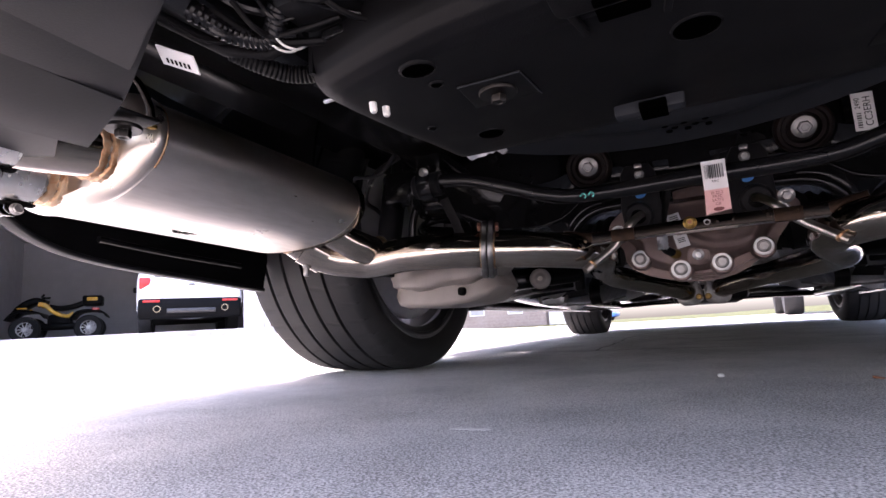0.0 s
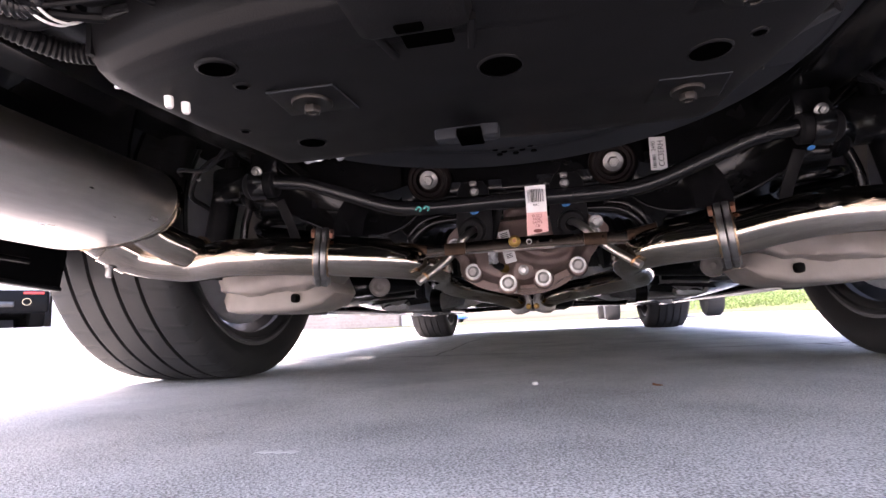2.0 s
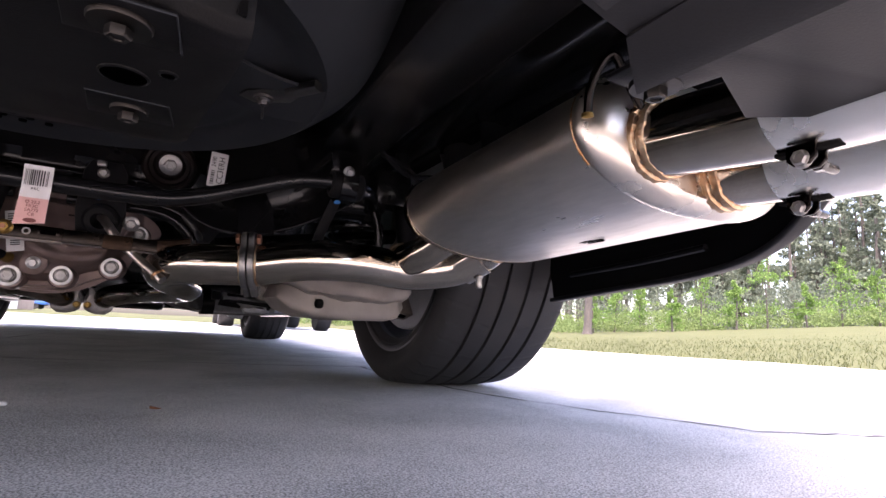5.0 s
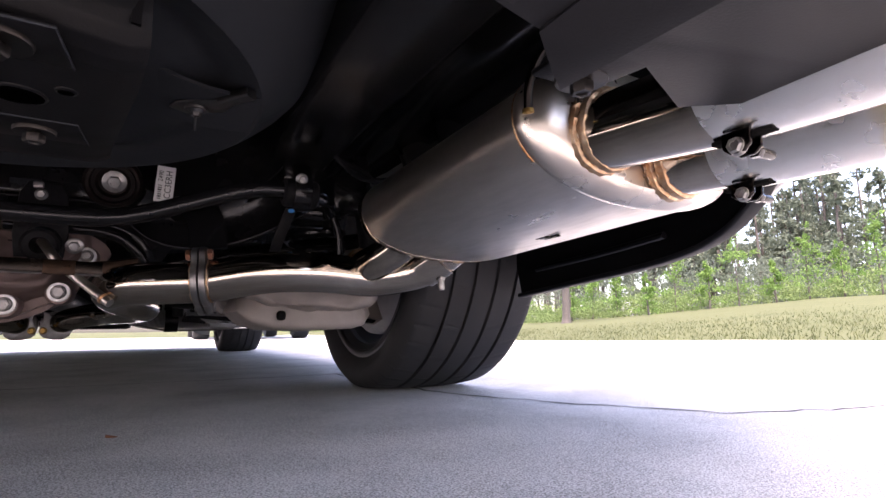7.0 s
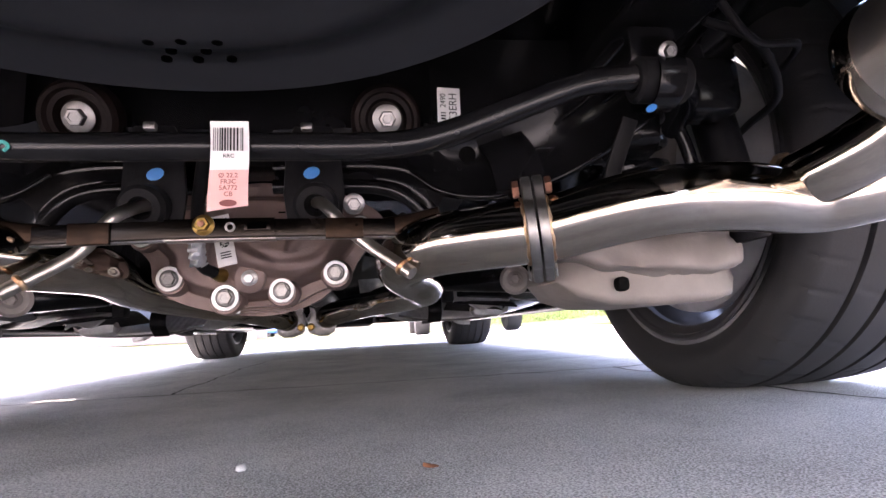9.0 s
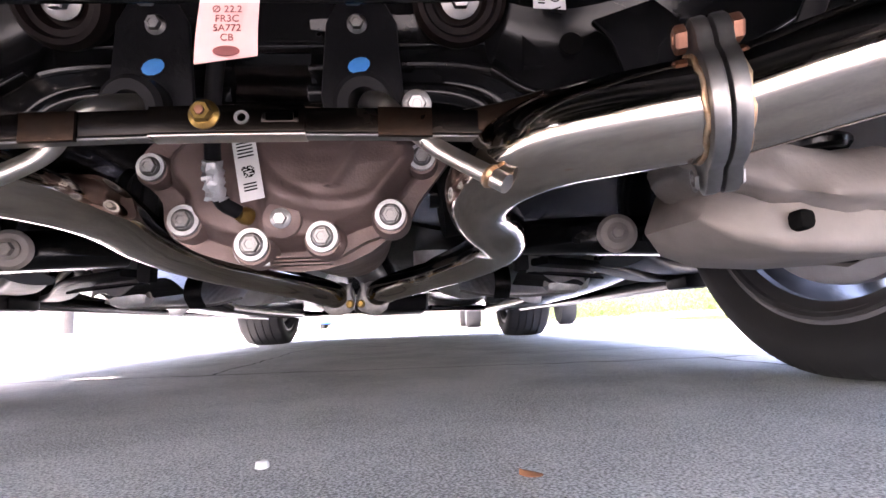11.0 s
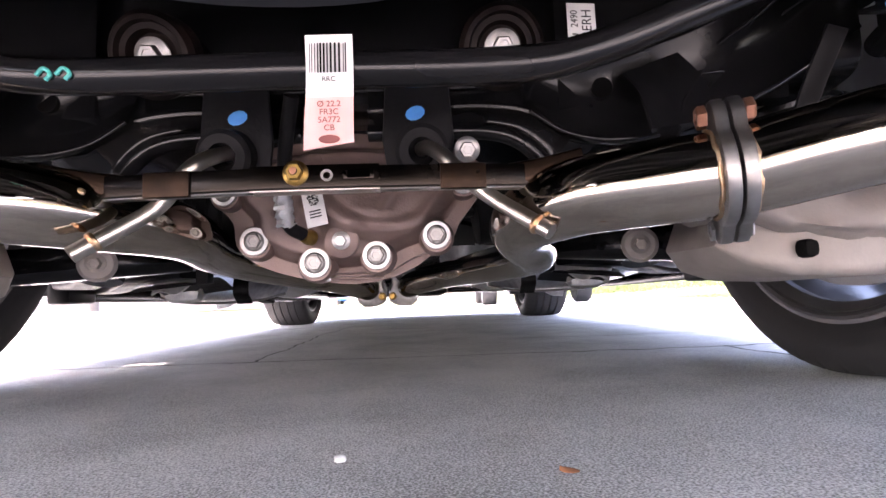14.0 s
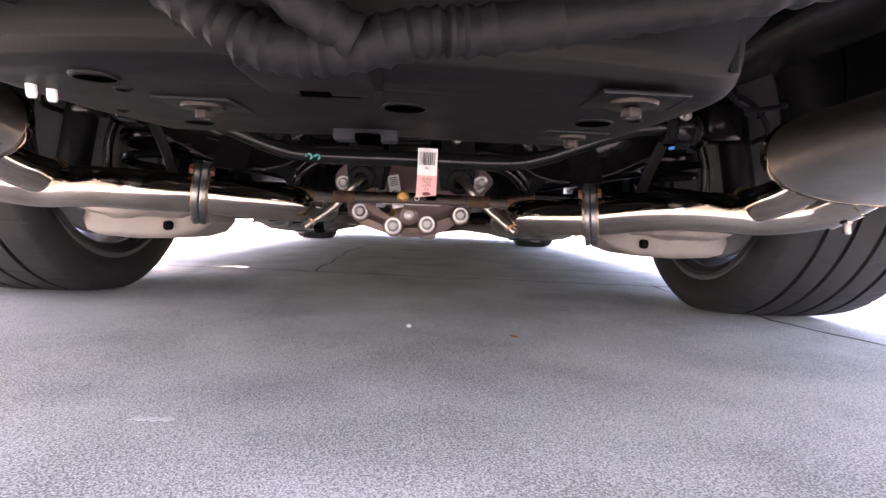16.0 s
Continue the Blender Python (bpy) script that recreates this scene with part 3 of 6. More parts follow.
def tray_side(y):
    """The tray's two sides, which close in towards the front."""
    f = min(1.0, max(0.0, (y + 0.96) / 0.2))
    return -0.212 + 0.022 * f, 0.191 - 0.022 * f


def tray_shape(u, v):
    """Across u, from the rear face's top down and forward along v."""
    path = [(-0.972, 0.345), (-0.968, 0.30), (-0.964, 0.262), (-0.962, 0.256), (-0.958, 0.251), (-0.952, 0.248), (-0.944, 0.2466), (-0.92, 0.246), (-0.85, 0.245), (-0.757, 0.247), (-0.745, 0.252), (-0.738, 0.27)]
    f = v * (len(path) - 1)
    i = min(int(f), len(path) - 2)
    y, z = [a + (b - a) * (f - i) for a, b in zip(path[i], path[i + 1])]
    x0, x1 = tray_side(y)
    x = x0 + (x1 - x0) * u
    edge = min(u, 1 - u)
    if edge < 0.03:
        z += 0.004 * (1 - edge / 0.03) ** 2
    z += 0.0015 * math.exp(-((x + 0.01) / 0.05) ** 2) * (y > -0.93)
    return (x, y + 0.03 * abs(2 * u - 1) ** 2.5 * min(1, max(0, (-0.8 - y) / 0.12)), z)


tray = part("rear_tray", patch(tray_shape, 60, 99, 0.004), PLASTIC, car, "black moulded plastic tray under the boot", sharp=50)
tray.location = (-0.003, -0.034, 0.007)
for s in (-1, 1):
    part("tray_wall", patch(lambda u, v: (tray_side(-0.94 + 0.2 * u)[(s + 1) // 2] + s * 0.006 * v * v, -0.94 + 0.2 * u, 0.257 + 0.09 * v), 10, 6, 0.004), PLASTIC, tray)
# flat black discs give the holes their inner shade; the tray is unbroken
for x, y, r, k in ((0.019, -0.886, 0.0125, 1.0), (0.137, -0.872, 0.0112, 1.0), (-0.136, -0.93, 0.0085, 1.25), (-0.138, -0.803, 0.0095, 1.1), (-0.135, -0.907, 0.0032, 1.2), (0.158, -0.886, 0.0036, 1.0), (-0.172, -0.843, 0.003, 1.0)):
    rim = lathe([(r, 0), (r + 0.0012, 0.0006), (r + 0.0016, 0.0022), (r, 0.0026)], 28, close=True)
    disc = lathe([(0, 0), (r, 0), (r, 0.0012), (0, 0.0012)], 24)
    for q in (rim, disc):
        bmesh.ops.transform(q, matrix=Matrix.Diagonal((k, 1, 1, 1)), verts=q.verts[:])
    part("hole", disc, VOID, tray, "flat black disc for the shade inside a hole", pose(x, y, tray_under(x, y) - 0.0004))
    part("hole_rim", rim, PLASTIC, tray, "", pose(x, y, tray_under(x, y) - 0.0009))
for x, y, big in ((-0.104, -0.876, 1), (0.139, -0.932, 1), (0.137, -0.82, 0.8)):
    recess = part("recess", plate([(-0.024, -0.017), (0.019, -0.022), (0.027, 0.014), (-0.021, 0.021)], 0.002, 0.0008), PLASTIC, tray, "", pose(x, y, tray_under(x, y) - 0.0007, 0, 0, 8))
    # a thin paler edge along two sides of the recess
    part("recess_rim", sweep([(-0.024, -0.017, 0), (0.019, -0.022, 0), (0.027, 0.014, 0)], rrect(0.001, 0.0012, 0.0003)), PRIMER, recess, "paler rim on two sides of the recess")
    part("washer", washer(0.0132 * big, 0.004, 0.0025), WASHERGREY, tray, "grey steel washer", facing((x, y, tray_under(x, y) - 0.0005), (0, 0, -1)))
    part("bolt", hexbolt(0.0056, 0.0055, 0.0), WASHERGREY, tray, "", facing((x, y, tray_under(x, y) - 0.002), (0, 0, -1)))
clipb = box(0.05, 0.016, 0.014, (-0.016, -0.787, 0.2415), 0.003)
part("clip_block", clipb, PRIMER, tray, "worn dark grey clip block")
part("clip_slot", box(0.019, 0.026, 0.006, (-0.013, -0.791, 0.2362), 0.001), VOID, tray)
boss = box(0.058, 0.052, 0.026, (-0.018, -0.968, 0.247), 0.007)
part("boss", boss, PLASTIC, tray)
part("boss_slot", box(0.014, 0.006, 0.003, (-0.019, -0.954, 0.2338), 0.001), VOID, tray)
part("boss_hole", box(0.026, 0.014, 0.003, (-0.014, -0.934, TZ - 0.002), 0.003), VOID, tray)
for k in (-1, 1):
    part("boss_leg", sweep([(-0.015 + 0.025 * k, -0.945, TZ - 0.001), (-0.015 + 0.021 * k, -0.916, TZ)], rrect(0.004, 0.004, 0.001)), PLASTIC, tray)
for x in (-0.174, -0.17):
    part("push_pin", lathe([(0, 0), (0.0027, 0), (0.0027, 0.008), (0.002, 0.0095), (0, 0.0095)], 14), WHITEPLASTIC, tray, "white plastic push pin", facing((x - 0.012, -0.906 + (x + 0.174) * 2.6, 0.2445), (0.1, 0, -1)))

# tab bracket at the side of the well
tab = part("side_bracket", patch(lambda u, v: (0.19 + 0.085 * u, -0.775 + 0.085 * v + 0.02 * u, 0.332 - 0.006 * math.sin(u * 3)), 8, 6, 0.003), PRIMER, car)
tab.location = (-0.001, -0.025, -0.002)
part("clip", plate([(-0.026, -0.006), (-0.014, -0.014), (0.022, -0.012), (0.028, 0.002), (0.014, 0.013), (-0.02, 0.01)], 0.002, 0.0006), DIMSTEEL, tab, "grey steel clip plate", pose(0.229, -0.727, 0.322, 0, 0, -38))
part("clip_washer", washer(0.009, 0.003, 0.002), DIMSTEEL, tab, "", facing((0.225, -0.725, 0.3215), (0, 0, -1)))
part("bolt", hexbolt(0.0045, 0.005, 0.006, 0.001), DIMSTEEL, tab, "", facing((0.225, -0.725, 0.3205), (0, 0, -1)))
part("rail", sweep([(0.242, -0.748, 0.322), (0.262, -0.771, 0.324)], rrect(0.011, 0.008, 0.002)), DIMSTEEL, tab, "bright folded rail end")

# ---- sub frame ----
frame_part = sub("subframe", "black painted steel rear subframe")
part("crossmember", sweep(spline([(-0.46, -0.34, 0.37), (-0.3, -0.30, 0.372), (-0.15, -0.285, 0.372), (0, -0.283, 0.372), (0.15, -0.285, 0.372), (0.3, -0.30, 0.372), (0.46, -0.34, 0.37)], 6), rrect(0.1, 0.13, 0.02)), BLACKPAINT, frame_part)
part("lower_lip", sweep(spline([(-0.3, -0.335, 0.318), (0, -0.335, 0.316), (0.3, -0.335, 0.318)], 6), rrect(0.012, 0.006, 0.002)), BLACKPAINT, frame_part)
for s in (1, -1):
    # stamped panel round the differential: an inner and an outer rolled rib with a dished web between them
    inner = spline([(0.03, -0.335, 0.277), (0.105, -0.338, 0.276), (0.14, -0.338, 0.274), (0.163, -0.337, 0.267), (0.181, -0.335, 0.253), (0.193, -0.33, 0.236), (0.2, -0.31, 0.212)], 6)
    outer = spline([(0.03, -0.336, 0.297), (0.105, -0.342, 0.297), (0.14, -0.343, 0.296), (0.171, -0.343, 0.291), (0.195, -0.343, 0.278), (0.212, -0.343, 0.265), (0.235, -0.343, 0.262)], 6)
    part("inner_rib", sweep([(s * q.x, q.y, q.z) for q in inner], circle(0.008, 12)), BLACKPAINT, frame_part, "rolled edge of the stamped panel")
    part("outer_rib", sweep([(s * q.x, q.y, q.z) for q in outer], circle(0.0038, 10)), BLACKPAINT, frame_part)
    m = len(inner) - 1
    part("panel_web", patch(lambda u, v: (s * (inner[round(u * m)].x * (1 - v) + outer[round(u * m)].x * v), inner[round(u * m)].y * (1 - v) + outer[round(u * m)].y * v + 0.009 * math.sin(3.14 * v), inner[round(u * m)].z * (1 - v) + outer[round(u * m)].z * v), m, 6, 0.003), BLACKPAINT, frame_part)
    part("panel_upper", patch(lambda u, v: (s * outer[round(u * m)].x, outer[round(u * m)].y + 0.007 * math.sin(3.14 * v), outer[round(u * m)].z + (0.34 - outer[round(u * m)].z) * v), m, 5, 0.003), BLACKPAINT, frame_part)
    # stamped arm of the frame: a dished sheet with a turned lower edge, a hole and a bracket
    low = spline([(0.175, -0.352, 0.285), (0.205, -0.36, 0.262), (0.25, -0.372, 0.252), (0.31, -0.385, 0.262), (0.37, -0.395, 0.29), (0.43, -0.4, 0.33)], 5)
    n = len(low) - 1
    part("stamped_arm", patch(lambda u, v: (s * (low[round(u * n)].x - 0.01 * v), low[round(u * n)].y + 0.012 * math.sin(3.14 * v), low[round(u * n)].z + 0.075 * v), n, 8, 0.004), BLACKPAINT, frame_part, "stamped black frame arm")
    part("turned_edge", sweep([(s * q.x, q.y - 0.003, q.z) for q in low], rrect(0.012, 0.005, 0.002)), BLACKPAINT, frame_part)
    part("arm_hole", lathe([(0, 0), (0.009, 0), (0.009, 0.003), (0, 0.003)], 20), INK_SHADE, frame_part, "", facing((s * 0.235, -0.362, 0.302), (0, -1, 0)))
    part("flange_bracket", sweep([(s * 0.262, -0.415, 0.225), (s * 0.272, -0.412, 0.262), (s * 0.29, -0.405, 0.285), (s * 0.31, -0.4, 0.288)], rrect(0.003, 0.032, 0.001), up=(0, 1, 0)), BLACKPAINT, frame_part, "bent black bracket")
    for k in range(3):
        part("stamped_rib", sweep(spline([(s * (0.33 + 0.05 * k), -0.38, 0.33 + 0.02 * k), (s * (0.36 + 0.05 * k), -0.41, 0.35 + 0.02 * k), (s * (0.385 + 0.04 * k), -0.45, 0.385 + 0.008 * k)], 4), rrect(0.006, 0.004, 0.001)), BLACKPAINT, frame_part)
    part("bent_strap", sweep(spline([(s * 0.36, -0.42, 0.235), (s * 0.368, -0.43, 0.27), (s * 0.38, -0.445, 0.31)], 4), rrect(0.016, 0.003, 0.001), up=(0, 1, 0)), PLASTIC, frame_part)
    part("gusset", sweep(spline([(s * 0.262, -0.40, 0.305), (s * 0.27, -0.415, 0.28), (s * 0.272, -0.43, 0.245)], 4), rrect(0.05, 0.005, 0.002), up=(0, 1, 0)), BLACKPAINT, frame_part)
    if s > 0:
        part("gusset_bolt", hexbolt(0.0068, 0.008, 0.0105), STEEL, frame_part, "grey flange bolt", facing((s * 0.114, -0.385, 0.245), (0, -0.95, -0.3)))
    part("strut_flange", sweep(spline([(s * 0.335, -0.43, 0.345), (s * 0.36, -0.47, 0.372), (s * 0.385, -0.52, 0.4)], 4), rrect(0.004, 0.014, 0.001)), BLACKPAINT, frame_part)
    part("strut_flange", sweep(spline([(s * 0.355, -0.43, 0.345), (s * 0.38, -0.47, 0.37), (s * 0.41, -0.52, 0.4)], 4), rrect(0.004, 0.014, 0.001)), BLACKPAINT, frame_part)
    part("side_plate", patch(lambda u, v: (s * (0.2 + 0.2 * u), -0.352 - 0.01 * u, 0.29 + 0.15 * v), 8, 8, 0.006), BLACKPAINT, frame_part)
    cup = part("bushing", lathe([(0.012, 0), (0.03, 0), (0.036, 0.004), (0.037, 0.026), (0.033, 0.032), (0.029, 0.033), (0.027, 0.027), (0.022, 0.027), (0.019, 0.018), (0.012, 0.016)], 36, close=True), MOUNTRUBBER, frame_part, "black rubber mount with a bright bolt", facing((s * 0.15, -0.338, 0.352), (0, -0.92, -0.4)))
    part("bolt", hexbolt(0.0092, 0.01, 0.0155), STEEL, frame_part, "dull zinc flange bolt", facing((s * 0.151, -0.358, 0.344), (0, -0.92, -0.4)))
    # hanger bracket
    hb = plate([(-0.026, -0.05), (0.026, -0.05), (0.03, -0.02), (0.026, 0.035), (0.018, 0.05), (-0.018, 0.05), (-0.026, 0.035), (-0.03, -0.02)], 0.006, 0.002)
    part("hanger_plate", hb, SATIN, frame_part, "", facing((s * 0.075, -0.368, 0.279), (0, -1.0, -0.05)))
    part("nut", box(0.011, 0.009, 0.008, (s * 0.071, -0.395, 0.32), 0.002), STEEL, frame_part, "steel clip nut")
    part("bolt_end", hexbolt(0.0055, 0.006, 0.0075), STEEL, frame_part, "", facing((s * 0.072, -0.375, 0.312), (0, -1, -0.15)))
    part("rubber_isolator", lathe([(0.007, 0), (0.019, 0), (0.0215, 0.004), (0.0215, 0.02), (0.018, 0.024), (0.011, 0.024), (0.008, 0.018)], 28, close=True), RUBBER, frame_part, "", facing((s * 0.078, -0.373, 0.249), (0, -0.95, -0.3)))
    dot = lathe([(0, 0), (0.0062, 0), (0.007, 0.0006), (0, 0.001)], 11)
    bmesh.ops.transform(dot, matrix=Matrix.Diagonal((1.2, 0.85, 1, 1)), verts=dot.verts[:])
    part("paint_mark", dot, BLUEPAINT, frame_part, "blue paint inspection mark", facing((s * 0.073, -0.3745, 0.28), (0, -1.0, -0.05), 20))

# ---- differential ----
def crumpled_tube(pts, r, n):
    bm = tube(pts, r, n, 7)
    for v in bm.verts:
        v.co += Vector((1, 1, 1)) * 0.0035 * noise.noise(v.co * 260)
    return bm


diff = sub("differential", "brown-coated cast differential with a bolted cover")


RIM_PTS = [(0.146, 0.251), (0.141, 0.268), (0.118, 0.283), (0.07, 0.296), (0.0, 0.302), (-0.07, 0.296), (-0.116, 0.285), (-0.142, 0.262), (-0.143, 0.238), (-0.124, 0.215), (-0.119, 0.188), (-0.095, 0.168), (-0.058, 0.155), (-0.03, 0.151), (0.028, 0.155), (0.064, 0.172), (0.1, 0.186), (0.114, 0.21), (0.122, 0.234)]
COVER_C = (-0.004, 0.224)


def rim_curve(n):
    p = [Vector((x, z, 0)) for x, z in RIM_PTS]
    pts = spline([p[-2], p[-1]] + p + [p[0], p[1]], 8)[16:-16 - 8]
    pts = pts[:19 * 8]
    return [pts[int(k * len(pts) / n) % len(pts)] for k in range(n)]


COVER_RIM = rim_curve(152)


def smooth01(t):
    t = min(1.0, max(0.0, t))
    return t * t * (3 - 2 * t)


def cover_relief(x, z, v):
    """How far the pressed cover stands out behind the axle."""
    h = 0.026 * smooth01((0.86 - v) / 0.17) + 0.016 * smooth01((0.7 - v) / 0.6)
    d = math.hypot((x - 0.036) * 0.92, (z - 0.262) * 1.05)
    h += 0.009 * smooth01((0.082 - d) / 0.012) - 0.006 * smooth01((0.066 - d) / 0.012)
    h += 0.006 * math.exp(-((x + 0.004) / 0.02) ** 4 - ((z - 0.188) / 0.02) ** 4)
    h -= 0.007 * math.exp(-(((x + 0.034) / 0.012) ** 4 + ((z - 0.205) / 0.022) ** 4))
    h += 0.004 * math.exp(-((x - 0.052 - 0.6 * (z - 0.24)) / 0.006) ** 2) * (0.215 < z < 0.3)
    h -= 0.003 * math.exp(-(((x - 0.03) / 0.02) ** 4 + ((z - 0.235) / 0.014) ** 4))
    return h


def cover_shape(u, v):
    """A pressed cover: u round its rim, v from the middle out."""
    q = COVER_RIM[round(u * 152) % 152]
    x, z = COVER_C[0] + (q.x - COVER_C[0]) * v, COVER_C[1] + (q.y - COVER_C[1]) * v
    return (x, -0.242 - cover_relief(x, z, v), z)


part("cover", patch(cover_shape, 152, 48, 0.0), DIFFCOAT, diff, "brown pressed rear cover", sharp=60)
part("cover_flange", sweep([(0, -0.2425, 0), (0, -0.228, 0)], [(q.x * 1.012, q.y * 1.0 - 0.001) for q in COVER_RIM[::2]]), DIFFCOAT, diff)
part("case", sweep(spline([(0, -0.23, 0.228), (0, -0.1, 0.232), (0, 0.02, 0.23), (0, 0.16, 0.225), (0, 0.24, 0.225)], 5), circle(0.096, 28, 0.75), scale=[1.15 - 0.03 * k for k in range(21)]), DIFFCOAT, diff)
for dx, dz, r in ((0.008, 0.268, 0.007), (0.06, 0.282, 0.009)):
    part("cover_nub", lathe([(0, 0), (r, 0), (r * 0.8, 0.003), (0, 0.0035)], 18), DIFFCOAT, diff, "", facing((dx, -0.268, dz), (0, -1, 0)))
part("cover_slot", box(0.008, 0.002, 0.0018, (0.03, -0.2795, 0.262), 0.0006), VOID, diff)
for x, y, z, r in ((-0.096, -0.253, 0.191, 1), (-0.034, -0.259, 0.1665, 1.05), (0.028, -0.259, 0.172, 1), (0.089, -0.256, 0.191, 1), (-0.128, -0.25, 0.242, 0.9), (0.119, -0.25, 0.247, 0.9)):
    part("bolt_pad", lathe([(0, 0), (0.019 * r, 0), (0.0178 * r, 0.024), (0.0155 * r, 0.0285), (0, 0.0285)], 28), DIFFCOAT, diff, "", facing((x, y + 0.0195, z), (0, -1, -0.06)))
    part("washer", washer(0.0145 * r, 0.006, 0.003, 32), ZINC, diff, "bright broad washer", facing((x, y - 0.0095, z), (0, -1, -0.06)))
    part("bolt", hexbolt(0.0082 * r, 0.005, 0.0102 * r), STEEL, diff, "", facing((x, y - 0.0117, z), (0, -1, -0.06)))
part("plug_boss", lathe([(0, 0), (0.017, 0), (0.0165, 0.006), (0.012, 0.008), (0, 0.008)], 28), DIFFCOAT, diff, "", facing((-0.005, -0.276, 0.187), (0, -1, -0.15)))
part("filler_plug", hexbolt(0.006, 0.006, 0.009), ZINC, diff, "bright filler plug", facing((-0.005, -0.2845, 0.1865), (0, -1, -0.15)))
for k in range(3):
    part("lower_edge", box(0.066, 0.01, 0.0018, (0.0, -0.246 - 0.0012 * k, 0.1505 + 0.0032 * k), 0.0006), DIFFCOAT, diff)
part("drain_tab", box(0.017, 0.003, 0.016, (-0.029, -0.2585, 0.156), 0.001), ZINC, diff)
part("vent_hose", tube([(-0.03, -0.37, 0.30), (-0.042, -0.345, 0.266), (-0.054, -0.31, 0.231), (-0.053, -0.295, 0.202), (-0.043, -0.28, 0.194)], 0.0065, 12), RUBBER, diff, "black hose wrapped in foil")
part("foil_sleeve", crumpled_tube([(-0.054, -0.313, 0.23), (-0.055, -0.305, 0.215), (-0.055, -0.297, 0.201)], 0.0075, 14), FOIL, diff, "crumpled silver foil sleeve")
part("brass_fitting", lathe([(0, 0), (0.008, 0), (0.008, 0.006), (0.006, 0.012), (0, 0.012)], 16), GOLDZINC, diff, "", facing((-0.037, -0.268, 0.192), (-0.6, -1, 0.1)))
lab = part("label", box(0.02, 0.0008, 0.06, (0, 0, 0), 0.0), WHITEPAPER, diff, "white paper label with a code block", pose(-0.03, -0.296, 0.228, -10, -12, 0))
for k in range(5):
    part("print_line", box(0.0135, 0.0004, 0.0013, (0, -0.0006, 0.025 - 0.0033 * k), 0), INK_SHADE, diff, "", lab.matrix_basis.copy())
rnd = random.Random(5)
code = bmesh.new()
for i in range(9):
    for j in range(9):
        if rnd.random() < 0.55:
            box(0.0011, 0.0004, 0.0011, (-0.0048 + 0.0012 * i, -0.0006, -0.008 + 0.0012 * j), 0, code)
part("code_block", code, INK_SHADE, diff, "", lab.matrix_basis.copy())
for k in range(3):
    part("print_line", box(0.011, 0.0004, 0.0012, (0, -0.0006, -0.0145 - 0.003 * k), 0), INK_SHADE, diff, "", lab.matrix_basis.copy())
for s in (1, -1):
    part("half_shaft", sweep(spline([(s * 0.13, -0.1, 0.25), (s * 0.2, -0.1, 0.255), (s * 0.45, -0.1, 0.3), (s * 0.66, -0.1, 0.34)], 4), circle(0.017, 14)), BLACKPAINT, diff)
    part("boot", lathe([(0.02, 0), (0.03, 0.01), (0.027, 0.02), (0.037, 0.03), (0.034, 0.04), (0.045, 0.05), (0.042, 0.06), (0.052, 0.07), (0.052, 0.1), (0, 0.1)], 28), RUBBER, diff, "", facing((s * 0.24, -0.1, 0.262), (-s, 0, -0.15)))

# ---- exhaust ----
def weld_ring(at, way, r, bead=0.0028, parent=None, squash=1.0, n=44):
    """A rippled weld bead round a pipe."""
    bm = bmesh.new()
    path = []
    q = Vector(way).to_track_quat("Z", "Y")
    for k in range(n):
        a = 2 * math.pi * k / n
        path.append(Vector(at) + q @ Vector((r * math.cos(a), r * squash * math.sin(a), 0.0006 * math.sin(9 * a))))
    m = 8
    rings = []
    for k, p in enumerate(path):
        c = Vector(at)
        out = (p - c).normalized()
        w = Vector(way).normalized()
        b = bead * (1.0 + 0.28 * (k % 2))
        rings.append([bm.verts.new(p + out * (b * math.cos(2 * math.pi * j / m)) + w * (1.3 * b * math.sin(2 * math.pi * j / m))) for j in range(m)])
    for i in range(n):
        a, b = rings[i], rings[(i + 1) % n]
        for j in range(m):
            bm.faces.new((a[j], a[(j + 1) % m], b[(j + 1) % m], b[j]))
    return part("weld", bm, WELD, parent, "golden heat-tinted weld bead")


exhaust = sub("centre_pipes", "polished stainless exhaust pipes joined behind the gearbox")
RIGHT = [(0.022, 0.39, 0.15), (0.052, 0.335, 0.164), (0.122, 0.24, 0.176), (0.158, 0.1, 0.176), (0.188, -0.03, 0.176), (0.201, -0.14, 0.176), (0.2, -0.205, 0.176), (0.189, -0.252, 0.178), (0.17, -0.3, 0.183), (0.160, -0.35, 0.187), (0.164, -0.405, 0.189), (0.185, -0.453, 0.191), (0.218, -0.477, 0.192), (0.253, -0.492, 0.1935)]
LEFT = [(-0.046, 0.39, 0.15), (-0.068, 0.345, 0.161), (-0.11, 0.27, 0.173), (-0.165, 0.13, 0.184), (-0.185, 0.03, 0.188), (-0.188, -0.08, 0.192), (-0.176, -0.18, 0.194), (-0.158, -0.27, 0.197), (-0.15, -0.34, 0.197), (-0.158, -0.4, 0.196), (-0.182, -0.45, 0.197), (-0.226, -0.482, 0.2), (-0.274, -0.502, 0.203)]
part("right_pipe", tube(RIGHT, 0.0265, 32, 8), POLISHED, exhaust)
part("left_pipe", tube(LEFT, 0.0265, 32, 8), POLISHED, exhaust)
for at in ((0.1415, -0.338, 0.178), (0.148, -0.345, 0.171), (-0.139, -0.365, 0.2), (-0.148, -0.3715, 0.205)):
    part("weld_spot", lathe([(0.0022, 0), (0.0034, 0.0002), (0.004, 0.0012), (0.003, 0.0018), (0.0022, 0.0014)], 16, close=True), ZINC, exhaust, "small bright weld spot", facing(at, (0.1, -1, -0.25)))
